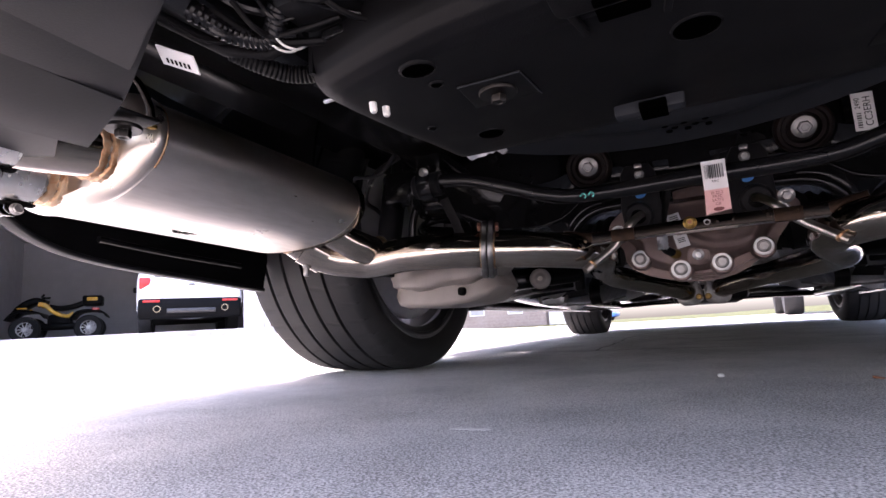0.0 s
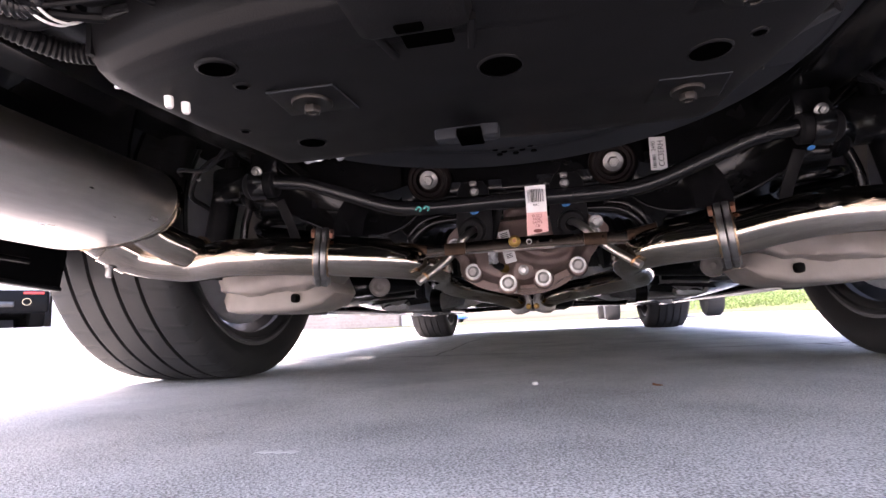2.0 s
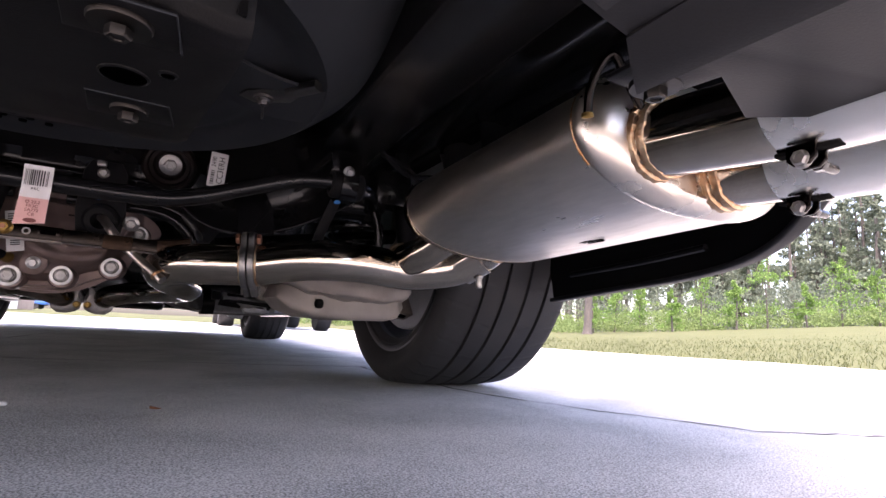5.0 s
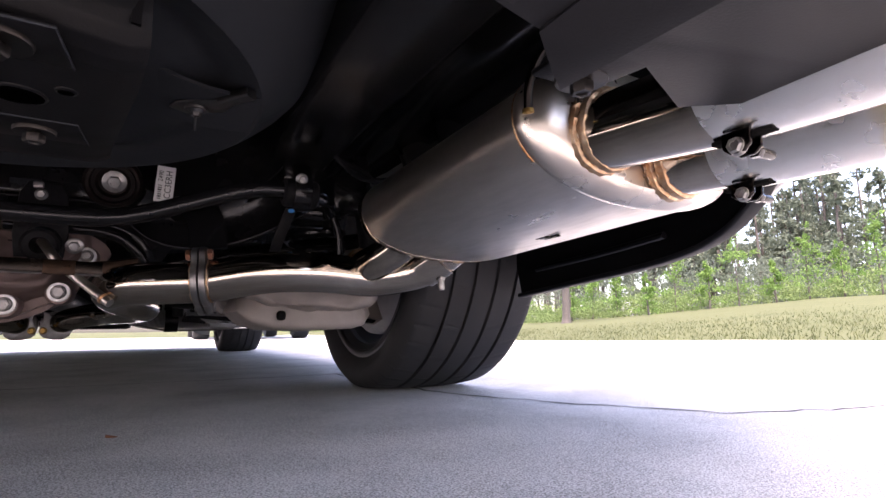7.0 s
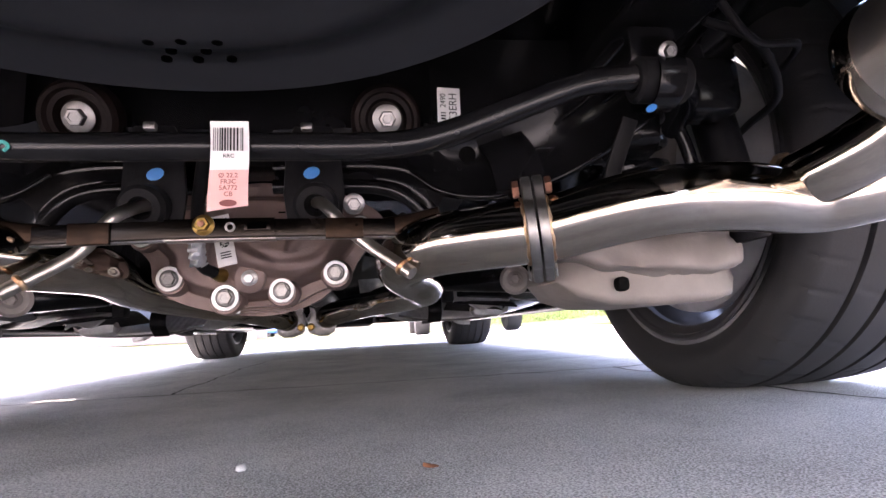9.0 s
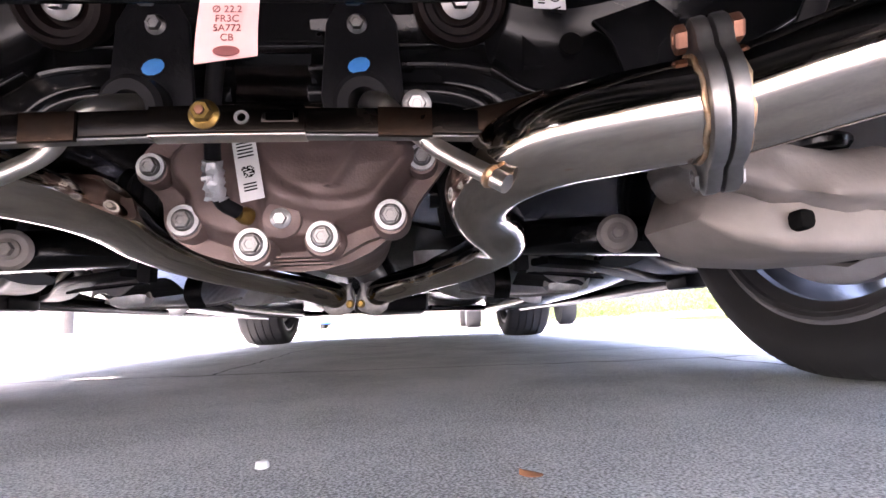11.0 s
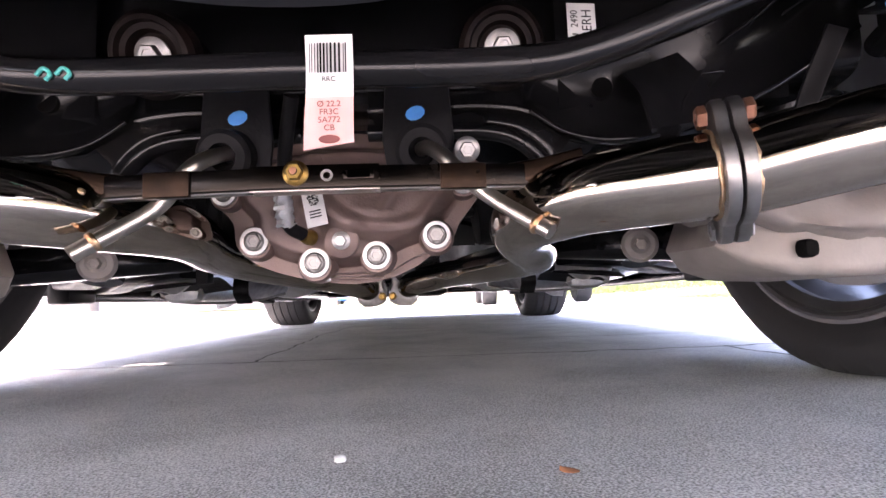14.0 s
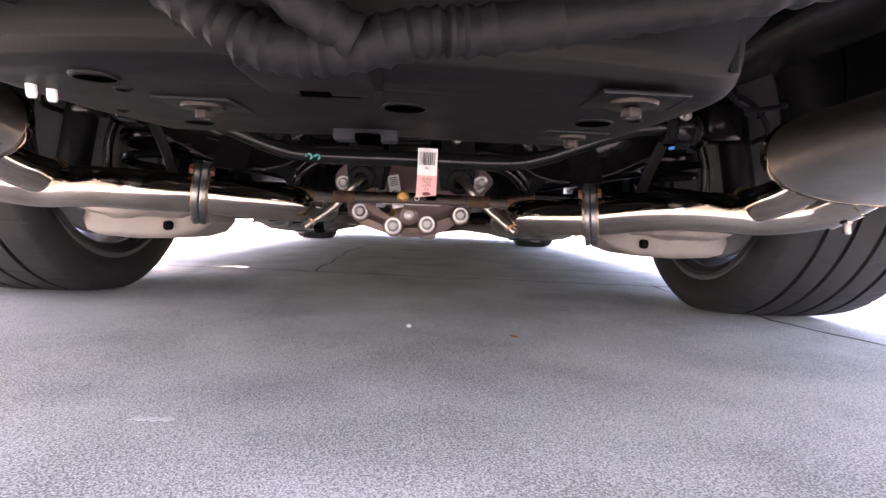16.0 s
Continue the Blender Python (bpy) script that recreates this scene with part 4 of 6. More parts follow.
for s in (1, -1):
    jx = -0.012
    upright = Matrix(((s, 0, 0, jx), (0, 0, -s, 0.362), (0, 1, 0, 0), (0, 0, 0, 1)))
    part("collar", lathe([(0.0275, 0), (0.034, 0), (0.035, 0.004), (0.034, 0.01), (0.0275, 0.01)], 32, close=True), STEEL, exhaust, "", facing((jx + s * 0.034, 0.384, 0.15), (s * 0.3, -1, 0.1)))
    ear = [(0.004, 0.128), (0.012, 0.121), (0.03, 0.115), (0.05, 0.115), (0.063, 0.124), (0.068, 0.138), (0.06, 0.15), (0.046, 0.158), (0.03, 0.166), (0.018, 0.18), (0.008, 0.182), (0.012, 0.16), (0.003, 0.142)]
    part("joint_flange", plate(ear, 0.007, 0.0015), STEEL, exhaust, "lobed steel joint flange", upright)
    for dx, z, r in ((0.011, 0.137, 0.0062), (0.031, 0.1515, 0.0052)):
        part("bolt", hexbolt(r, 0.006, r * 1.35), GOLDZINC if r > 0.006 else ZINC, exhaust, "", facing((jx + s * dx, 0.3535, z), (0, -1, 0)))

for s in (1, -1):
    pts = RIGHT if s > 0 else LEFT
    fx, fy, fz = pts[-1]
    way = Vector((s * 0.95, -0.3, 0.07)).normalized()
    # flange pair
    pair = sub("flange_joint", "pair of grey steel flanges with copper-coated nuts")
    hull = []
    for k in range(40):
        a = 2 * math.pi * k / 40
        r = max(0.033, 0.0445 * abs(math.sin(a)) ** 3)
        hull.append((r * math.cos(a), r * math.sin(a)))
    flat = Vector((-s * 0.3, -0.95, 0)).normalized()
    lobe = (flat * 0.4 + way.cross(flat) * (0.92 * s)).normalized()
    if lobe.z < 0:
        lobe = (flat * 0.4 - way.cross(flat) * (0.92 * s)).normalized()
    axes = Matrix((lobe.cross(way), lobe, way)).transposed().to_4x4()
    centre = Vector((fx, fy, fz))
    for d in (0.0, 0.0092):
        part("flange", plate(hull, 0.0078, 0.0016), STEEL, pair, "", Matrix.Translation(centre + way * d) @ axes)
    for k in (1, -1):
        at = centre + lobe * (0.0352 * k)
        part("nut", hexbolt(0.0072, 0.006 if k > 0 else 0.0025, 0.0, 0.0), COPPER if k > 0 else STEEL, pair, "copper-coated nut" if k > 0 else "flush steel nut", facing(at, -way))
        part("bolt_head", hexbolt(0.0072, 0.006 if k > 0 else 0.0025, 0.0), COPPER if k > 0 else STEEL, pair, "copper-coated bolt head" if k > 0 else "flush steel bolt head", facing(at + way * 0.0165, way))
    weld_ring(Vector((fx, fy, fz)) - way * 0.001, way, 0.0268, 0.001, pair)
    weld_ring(Vector((fx, fy, fz)) + way * 0.018, way, 0.0268, 0.001, pair)
    # pipe behind the axle, with its fork
    over = sub("axle_pipe", "polished stainless pipe forking into the silencer")
    start = Vector((fx, fy, fz)) + way * 0.019
    run = [start, (s * 0.335, -0.535, 0.205), (s * 0.40, -0.544, 0.207), (s * 0.462, -0.538, 0.204), (s * 0.492, -0.55, 0.206), (s * 0.53, -0.575, 0.215), (s * 0.552, -0.61, 0.236), (s * 0.555, -0.645, 0.258)]
    part("main_run", tube(run, 0.0265, 32, 8), POLISHED, over)
    part("branch", tube([(s * 0.45, -0.525, 0.212), (s * 0.468, -0.575, 0.224), (s * 0.485, -0.612, 0.242), (s * 0.49, -0.65, 0.258)], 0.0235, 28, 6), POLISHED, over)
    weld_ring((s * 0.456, -0.545, 0.2185), (s * 0.2, -1, 0.3), 0.0237, 0.0016, over)
    weld_ring((s * 0.487, -0.624, 0.248), (s * 0.05, -1, 0.35), 0.0237, 0.0016, over)
    weld_ring((s * 0.554, -0.622, 0.243), (s * 0.05, -1, 0.5), 0.0268, 0.0016, over)
    part("sleeve", tube([(s * 0.532, -0.577, 0.216), (s * 0.549, -0.605, 0.233)], 0.0295, 28, 1), POLISHED, over)
    part("drain_bolt", hexbolt(0.0065, 0.007, 0.009, 0.0045), STEEL, over, "bright bolt under the fork", facing((s * 0.546, -0.602, 0.205), (0, -0.1, -1)))

    # silencer
    can = sub("silencer", "brushed stainless oval silencer with twin outlets")
    CX, CZ, AX, AZ = 0.545, 0.281, 0.128, 0.056
    sec = []
    for k in range(64):
        a = 2 * math.pi * k / 64
        c, d = math.cos(a), math.sin(a)
        sec.append((AX * math.copysign(abs(c) ** 0.9, c), AZ * math.copysign(abs(d) ** 0.9, d)))
    Y0, Y1 = -0.63, -0.925
    lift = 0.012
    path, scl = [], []
    for t, k in ((-0.03, 0.72), (-0.012, 0.93), (-0.004, 0.985), (0.0, 1.0), (0.2, 1.0), (0.4, 1.0), (0.6, 1.0), (0.8, 1.0), (1.0, 1.0)):
        path.append((s * (CX + 0.008 * t), Y0 + (Y1 - Y0) * t, CZ + lift * (t - 0.5)))
        scl.append(k)
    part("body", sweep(path, sec, scale=scl), BRUSHED, can, "brushed stainless casing")
    path, scl = [], []
    for t, k in ((0.995, 1.002), (1.0, 1.02), (1.014, 1.03), (1.028, 1.02), (1.043, 0.985), (1.065, 0.93), (1.082, 0.85), (1.088, 0.7)):
        path.append((s * (CX + 0.008 * t), Y0 + (Y1 - Y0) * t, CZ + lift * (t - 0.5)))
        scl.append(k)
    part("end_cap", sweep(path, sec, scale=scl), CAPSTEEL, can, "polished rounded end cap")
    path = [(s * CX, Y0 + 0.008, CZ - lift / 2), (s * CX, Y0, CZ - lift / 2), (s * CX, Y0 - 0.008, CZ - lift / 2)]
    part("front_rim", sweep(path, sec, scale=[0.985, 1.012, 1.0]), POLISHED, can)
    # weld along the corner of the cap
    bead = []
    for k in range(30):
        a = radians(150 + 62 * k / 29)
        c, d = math.cos(a), math.sin(a)
        bead.append((s * (CX + 0.008) + s * 1.015 * AX * math.copysign(abs(c) ** 0.9, c), Y1 - 0.003, CZ + lift / 2 + 1.015 * AZ * math.copysign(abs(d) ** 0.9, d)))
    part("weld", sweep(bead, circle(0.0011, 8), scale=[0.8 + 0.5 * (k % 2) for k in range(30)]), WELD, can, "heat-tinted weld along the cap")
    # stamped mark
    def under(dx):
        return CZ + lift * 0.1 - AZ * (1 - abs(dx / AX) ** (2 / 0.9)) ** 0.45 - 0.0006
    for k, words_long in enumerate(((0.012, 0.007, 0.011), (0.005, 0.009, 0.004, 0.008), (0.014, 0.01))):
        y = -0.79
        for w in words_long:
            dx = 0.012 + 0.0052 * k
            part("stamp_mark", box(0.0024, w, 0.0005, (0, 0, 0), 0), INK_SHADE, can, "dark stamped marking", Matrix.Translation((s * (CX + dx), y - w / 2, under(dx) + 0.0)))
            y -= w + 0.002
    # twin outlets and tips
    for (ox, oz, tx, tz, tw) in ((0.487, 0.279, 0.48, 0.262, 1.0), (0.567, 0.268, 0.562, 0.256, 1.0)):
        part("outlet", tube([(s * ox, -0.93, oz), (s * (ox + 0.3 * (tx - ox)), -0.98, oz + 0.4 * (tz - oz)), (s * tx, -1.06, tz)], 0.0285, 32, 6), POLISHED, can)
        weld_ring((s * ox, -0.963, oz - 0.003), (0, -1, -0.1), 0.0286, 0.003, can)
        weld_ring((s * ox, -0.953, oz - 0.002), (0, -1, -0.1), 0.0292, 0.0034, can)
        py = {(1, 0.48): -1.054, (1, 0.562): -1.008, (-1, 0.48): -1.028, (-1, 0.562): -0.975}[(s, tx)]
        p0 = Vector((s * tx, py, tz + 0.006))
        run_out = 0.13 if s > 0 else (0.125 if tx < 0.5 else 0.085)
        d = Vector((s * (tx - ox) * 0.8, -run_out, -0.006))
        tip = part("tip", pipe_shell([-d, -d * 0.5, Vector((0, 0, 0))], 0.0335, 0.0025, 40, 3), TINTED, can, "bare steel exhaust tip with a heat-blued end", Matrix.Translation(p0 + d))
        inv = Matrix.Translation(-(p0 + d))
        base = p0 + Vector((-s * 0.006, -0.012, -0.034))
        part("clamp_slot", box(0.008, 0.034, 0.003, base, 0.001), INK_SHADE, tip, "dark slot in the clamp sleeve", inv)
        for k in (-1, 1):
            part("clamp_lug", plate([(-0.008, -0.001), (0.008, -0.001), (0.0078, 0.008), (0.004, 0.0115), (-0.004, 0.0115), (-0.0078, 0.008)], 0.0025, 0.0006), BARSTEEL, tip, "bent steel clamp lug", inv @ Matrix.Translation(base + Vector((0.005 * k - 0.00125, 0, 0.001))) @ pose(0, 0, 0, -90, 0, 90))
        part("clamp_bolt", hexbolt(0.0044, 0.0045, 0.0055, 0.0), STEEL, tip, "hex clamp bolt", inv @ facing(base + Vector((-s * 0.006, 0, -0.0065)), (-s, 0, 0)))
        part("clamp_nut", hexbolt(0.0042, 0.0065, 0.0, 0.003), BARSTEEL, tip, "long clamp nut", inv @ facing(base + Vector((s * 0.006, 0, -0.0065)), (s, 0, 0)))
    # hanger rod
    part("hanger_rod", tube([(s * 0.428, -0.94, 0.287), (s * 0.426, -0.945, 0.306), (s * 0.43, -0.953, 0.325), (s * 0.438, -0.957, 0.33), (s * 0.446, -0.958, 0.318), (s * 0.46, -0.959, 0.298), (s * 0.48, -0.96, 0.276)], 0.0034, 14), BARSTEEL, can, "hanger rod with a dark reflection in its colour")
    part("hanger_weld", tube([(s * 0.46, -0.956, 0.293), (s * 0.468, -0.957, 0.282), (s * 0.476, -0.957, 0.27)], 0.0038, 10), WELD, can)
    part("hanger_end", lathe([(0, 0), (0.0046, 0), (0.0046, 0.003), (0, 0.004)], 14), GOLDZINC, can, "golden end of the rod", facing((s * 0.428, -0.94, 0.288), (0, 0, -1)))

# hanger rods and the cross bar between the pipes
bar = sub("cross_bar", "dull steel cross bar bolted between the pipes")
bar.location = (0.004, -0.022, -0.009)
for s in (1, -1):
    part("hanger_rod", tube([(s * 0.072, -0.345, 0.26), (s * 0.078, -0.372, 0.254), (s * 0.089, -0.398, 0.24), (s * 0.1, -0.404, 0.226), ((0.122, -0.408, 0.206) if s > 0 else (-0.118, -0.402, 0.206)), ((0.158, -0.434, 0.176) if s > 0 else (-0.158, -0.43, 0.172))], 0.0058, 14), BRUSHED, bar, "bent bright steel hanger rod")
    part("weld", lathe([(0.0055, 0), (0.007, 0.001), (0.0075, 0.003), (0.0065, 0.005), (0.0055, 0.005)], 16, close=True), WELD, bar, "", facing((0.148, -0.427, 0.184) if s > 0 else (-0.146, -0.421, 0.183), (s * 0.7, -0.4, -0.6)))
    part("end_tab", sweep([(s * 0.135, -0.41, 0.2205), (s * 0.16, -0.414, 0.2235), (s * 0.186, -0.423, 0.2275)], rrect(0.007, 0.0165, 0.002)), TABSTEEL, bar, "brown heat-stained end tab")
    tw = sweep([(s * (0.153 + 0.003 * k), -0.424 - 0.0008 * k, 0.2145 + 0.0006 * k) for k in range(11)], circle(0.0024, 8), scale=[0.75 + 0.5 * (k % 2) for k in range(11)])
    part("tab_weld", tw, WELD, bar, "golden weld on the tab")
    part("rod_saddle", sweep([(s * 0.086, -0.4185, 0.2195), (s * 0.118, -0.4165, 0.2195)], rrect(0.0035, 0.0185, 0.0012)), TABSTEEL, bar, "brown heat-stained patch where the rod is welded")


def strip(x0, x1, y, h, thick):
    """A slightly bowed flat strip across the car."""
    return sweep([(x0 + (x1 - x0) * k / 16, y + 0.22 * (x0 + (x1 - x0) * k / 16) ** 2, 0.2212 - 0.06 * (x0 + (x1 - x0) * k / 16) ** 2) for k in range(17)], rrect(thick, h, 0.0009))


# strip faces carry their dark reflection in the base colour
part("angle_strip", strip(-0.148, 0.148, -0.4185, 0.0155, 0.003), BARSTEEL, bar, "stained strip, its colour darkened for the mirrored underbody")
part("strip_lip", strip(-0.147, 0.147, -0.4145, 0.0018, 0.009), STEEL, bar, "bright lower lip", pose(0, 0, -0.0085))
part("sliding_strip", strip(-0.044, 0.044, -0.4215, 0.0165, 0.003), BARSTEEL, bar)
part("sliding_lip", strip(-0.044, 0.044, -0.4165, 0.002, 0.013), BRUSHED, bar, "", pose(0, 0, -0.0092))
part("strip_slot", box(0.016, 0.002, 0.0055, (0.03, -0.4232, 0.222), 0.002), VOID, bar)
part("slot_rim", box(0.0215, 0.002, 0.0074, (0.03, -0.4225, 0.222), 0.001), BARSTEEL, bar)
part("strip_hole", lathe([(0.0026, 0), (0.0042, 0), (0.0042, 0.0012), (0.0026, 0.0012)], 16, close=True), STEEL, bar, "", facing((0.0085, -0.4229, 0.2215), (0, -1, 0)))
part("bolt", hexbolt(0.0062, 0.006, 0.0088), GOLDZINC, bar, "yellow zinc hex bolt", facing((-0.0125, -0.423, 0.2235), (0, -1, 0)))
part("bolt_end", lathe([(0, 0), (0.0026, 0), (0.0026, 0.0015), (0, 0.0018)], 12), COPPER, bar, "", facing((-0.0125, -0.43, 0.2235), (0, -1, 0)))

# ---- anti-roll bar ----
roll_bar = sub("anti_roll_bar", "black anti-roll bar with a paper tag")
roll_bar.location = (0, -0.016, -0.003)
half = [(0.0, 0.268), (0.133, 0.268), (0.187, 0.277), (0.245, 0.298), (0.3, 0.318), (0.34, 0.325), (0.385, 0.325)]
pts = [(-x, -0.478 - 0.05 * max(0, x - 0.2), z) for x, z in reversed(half[1:])] + [(x, -0.478 - 0.05 * max(0, x - 0.2), z) for x, z in half]
pts = [(-0.455, -0.38, 0.322), (-0.425, -0.455, 0.324)] + pts + [(0.425, -0.455, 0.324), (0.455, -0.38, 0.322)]
part("bar", tube(pts, 0.0111, 18, 6), BLACKPAINT, roll_bar)
for s in (1, -1):
    part("bushing", lathe([(0.011, -0.024), (0.016, -0.024), (0.0195, -0.021), (0.0195, 0.021), (0.016, 0.024), (0.011, 0.024)], 28, close=True), RUBBER, roll_bar, "black rubber bushing block", facing((s * 0.378, -0.486, 0.3235), (1, 0, 0)))
    part("clamp", sweep(spline([(s * 0.378, -0.475, 0.372), (s * 0.378, -0.499, 0.35), (s * 0.378, -0.5085, 0.326), (s * 0.378, -0.501, 0.306), (s * 0.378, -0.483, 0.3), (s * 0.378, -0.462, 0.305)], 6), rrect(0.003, 0.024, 0.001), up=(1, 0, 0)), BLACKPAINT, roll_bar, "black strap over the bushing")
    part("clamp_foot", box(0.045, 0.012, 0.034, (s * 0.378, -0.478, 0.36), 0.004), BLACKPAINT, roll_bar)
    part("bolt", hexbolt(0.0054, 0.0055, 0.0082), STEEL, roll_bar, "grey zinc bolt", facing((s * 0.374, -0.508, 0.3385), (0, -0.9, -0.4)))
    part("paint_mark", lathe([(0, 0), (0.0042, 0), (0.0046, 0.001), (0, 0.0015)], 12), BLUEPAINT if s > 0 else PLASTIC, roll_bar, "", facing((s * 0.366, -0.489, 0.298), (0, -0.4, -0.9)))
    part("link", tube([(s * 0.455, -0.39, 0.322), (s * 0.47, -0.385, 0.28), (s * 0.475, -0.38, 0.22)], 0.007, 12), BLACKPAINT, roll_bar)


def tag_strip(z0, z1, x0, x1, bend):
    def shape(u, v):
        z = z0 + (z1 - z0) * v
        return (x0 + (x1 - x0) * u, -0.4930 + bend * math.sin(3 * v) * 0.002, z)
    return patch(shape, 2, 8, 0.0006)


part("tag_top", tag_strip(0.282, 0.245, 0.0135, 0.0405, 1), WHITEPAPER, roll_bar, "white paper tag with bar code")
part("tag_bottom", patch(lambda u, v: (0.0135 + 0.027 * u - 0.0012 * v * (u < 0.7), -0.4930 + 0.0018 * math.sin(3 + 2.5 * v), 0.245 - 0.031 * v + 0.004 * u * v), 2, 6, 0.0006), PINKPAPER, roll_bar, "pink lower half of the paper tag")
x = 0.0165
rnd = random.Random(2)
while x < 0.0375:
    w = rnd.choice((0.0004, 0.0007, 0.0011))
    part("bar_code_line", box(w, 0.0004, 0.0175, (x, -0.4953, 0.2675), 0), INK_SHADE, roll_bar)
    x += w + rnd.choice((0.0008, 0.0013))


def words(text, size, m, material, parent):
    cu = bpy.data.curves.new("words", "FONT")
    cu.body, cu.size, cu.align_x, cu.extrude = text, size, "CENTER", 0.0001
    tmp = bpy.data.objects.new("words", cu)
    scene.collection.objects.link(tmp)
    me = bpy.data.meshes.new_from_object(tmp.evaluated_get(bpy.context.evaluated_depsgraph_get()))
    bpy.data.objects.remove(tmp)
    me.materials.clear()
    return part("lettering", me, material, parent, "", m)


UP = pose(0, 0, 0, 90)
words("RRC", 0.0042, pose(0.027, -0.4953, 0.2535) @ UP, INK_SHADE, roll_bar)
for k, t in enumerate(("Ø 22.2", "FR3C", "5A772", "CB")):
    words(t, 0.0048, pose(0.027, -0.4960, 0.2385 - 0.0046 * k) @ UP, REDINK, roll_bar)
oval = lathe([(0, 0), (0.006, 0), (0.006, 0.0003), (0, 0.0003)], 20)
bmesh.ops.transform(oval, matrix=Matrix.Diagonal((1, 0.42, 1, 1)), verts=oval.verts[:])
part("printed_oval", oval, REDINK, roll_bar, "", facing((0.027, -0.4962, 0.2195), (0, -1, 0)))
for k in range(2):
    part("paint_mark", tube([(-0.140 + 0.011 * k, -0.4895, 0.264), (-0.136 + 0.011 * k, -0.4895, 0.268), (-0.132 + 0.011 * k, -0.4895, 0.2645), (-0.1345 + 0.011 * k, -0.4895, 0.261)], 0.0012, 8), TEALPAINT, roll_bar, "teal handwritten paint mark")

# code label on the subframe wall
lm = pose(0.214, -0.385, 0.342, -10, 3, 0)
clab = part("label", box(0.024, 0.0008, 0.056, (0, 0, 0), 0.0005), WHITEPAPER, frame_part, "white sticker with printed code", lm)
words("A CC3ERH", 0.0118, lm @ pose(0.008, -0.0006, -0.006) @ pose(0, 0, 0, 90, 0, 0) @ pose(0, 0, 0, 0, 0, 90), INK_SHADE, frame_part)
words("2490", 0.0085, lm @ pose(-0.0035, -0.0006, 0.012) @ pose(0, 0, 0, 90, 0, 0) @ pose(0, 0, 0, 0, 0, 90), INK_SHADE, frame_part)
for k in range(7):
    part("bar_code_line", box(0.005, 0.0004, 0.0011 + 0.0005 * (k % 3), (-0.006, -0.0006, -0.003 - 0.0034 * k), 0), INK_SHADE, frame_part, "", lm)

# ---- rear suspension ----
for s in (1, -1):
    arm = sub("lower_arm", "black lower arm under a cast grey shield")
    st = [(0.3, -0.36, 0.203, 0.022, 0.008), (0.325, -0.352, 0.197, 0.045, 0.015), (0.365, -0.34, 0.19, 0.062, 0.021), (0.415, -0.328, 0.186, 0.068, 0.023), (0.465, -0.316, 0.186, 0.07, 0.024), (0.515, -0.306, 0.188, 0.068, 0.024), (0.55, -0.296, 0.192, 0.056, 0.022), (0.57, -0.291, 0.197, 0.03, 0.014)]
    bm = bmesh.new()
    rings = []
    fine = []
    for p, q in zip(st, st[1:]):
        fine += [tuple(m + (w - m) * k / 4 for m, w in zip(p, q)) for k in range(4)]
    for (x, y, z, hy, hz) in fine + [st[-1]]:
        ring = []
        for k in range(28):
            a = 2 * math.pi * k / 28
            c, d = math.cos(a), math.sin(a)
            dent = 0.009 * noise.noise(Vector((x * 16, 1.6 * c + s, 1.6 * d))) + 0.005 * noise.noise(Vector((x * 45, 3.5 * c + s, 3.5 * d)))
            ring.append(bm.verts.new((s * x, y + (hy + dent) * math.copysign(abs(c) ** 0.45, c), z + (hz + dent * 0.6) * math.copysign(abs(d) ** 0.45, d))))
        rings.append(ring)
    for a, b in zip(rings, rings[1:]):
        for k in range(28):
            bm.faces.new((a[k], a[(k + 1) % 28], b[(k + 1) % 28], b[k]))
    bm.faces.new(rings[0])
    bm.faces.new(rings[-1])
    part("shield", bm, SHIELD, arm, "cast grey aluminium shield", sharp=75)
    boss = sweep([(s * 0.325, -0.327, 0.18), (s * 0.345, -0.324, 0.171), (s * 0.375, -0.321, 0.166), (s * 0.435, -0.313, 0.164), (s * 0.5, -0.304, 0.166), (s * 0.52, -0.301, 0.168), (s * 0.54, -0.298, 0.176)], rrect(0.122, 0.066, 0.01, 4), scale=[0.62, 0.86, 0.98, 1, 0.98, 0.9, 0.62])
    part("shield_boss", boss, SHIELD, arm, "stepped lower half of the shield", sharp=60)
    part("shield_hole", box(0.013, 0.03, 0.015, (s * 0.385, -0.378, 0.155), 0.005), INK_SHADE, arm, "dark drain hole")
    part("front_arm", sweep(spline([(s * 0.27, -0.04, 0.2), (s * 0.33, -0.10, 0.192), (s * 0.42, -0.13, 0.185), (s * 0.52, -0.13, 0.18), (s * 0.64, -0.11, 0.17)], 6), rrect(0.07, 0.045, 0.014)), BLACKPAINT, arm)
    part("pivot_washer", lathe([(0, 0), (0.02, 0), (0.021, 0.004), (0.017, 0.007), (0, 0.007)], 28), SHIELD, arm, "grey pivot washer", facing((s * 0.33 if s > 0 else -0.3, -0.185, 0.181), (-s * 0.3, -1, -0.1)))
    part("pivot_bolt", hexbolt(0.0075, 0.01, 0.011), SHIELD, arm, "", facing((s * 0.328 if s > 0 else -0.298, -0.193, 0.181), (-s * 0.3, -1, -0.1)))
    part("toe_link", tube([(s * 0.3, -0.26, 0.24), (s * 0.45, -0.25, 0.235), (s * 0.64, -0.24, 0.23)], 0.011, 14), BLACKPAINT, arm)
    part("upper_link", sweep(spline([(s * 0.33, -0.2, 0.4), (s * 0.5, -0.16, 0.43), (s * 0.64, -0.12, 0.44)], 5), rrect(0.04, 0.03, 0.01)), BLACKPAINT, arm)
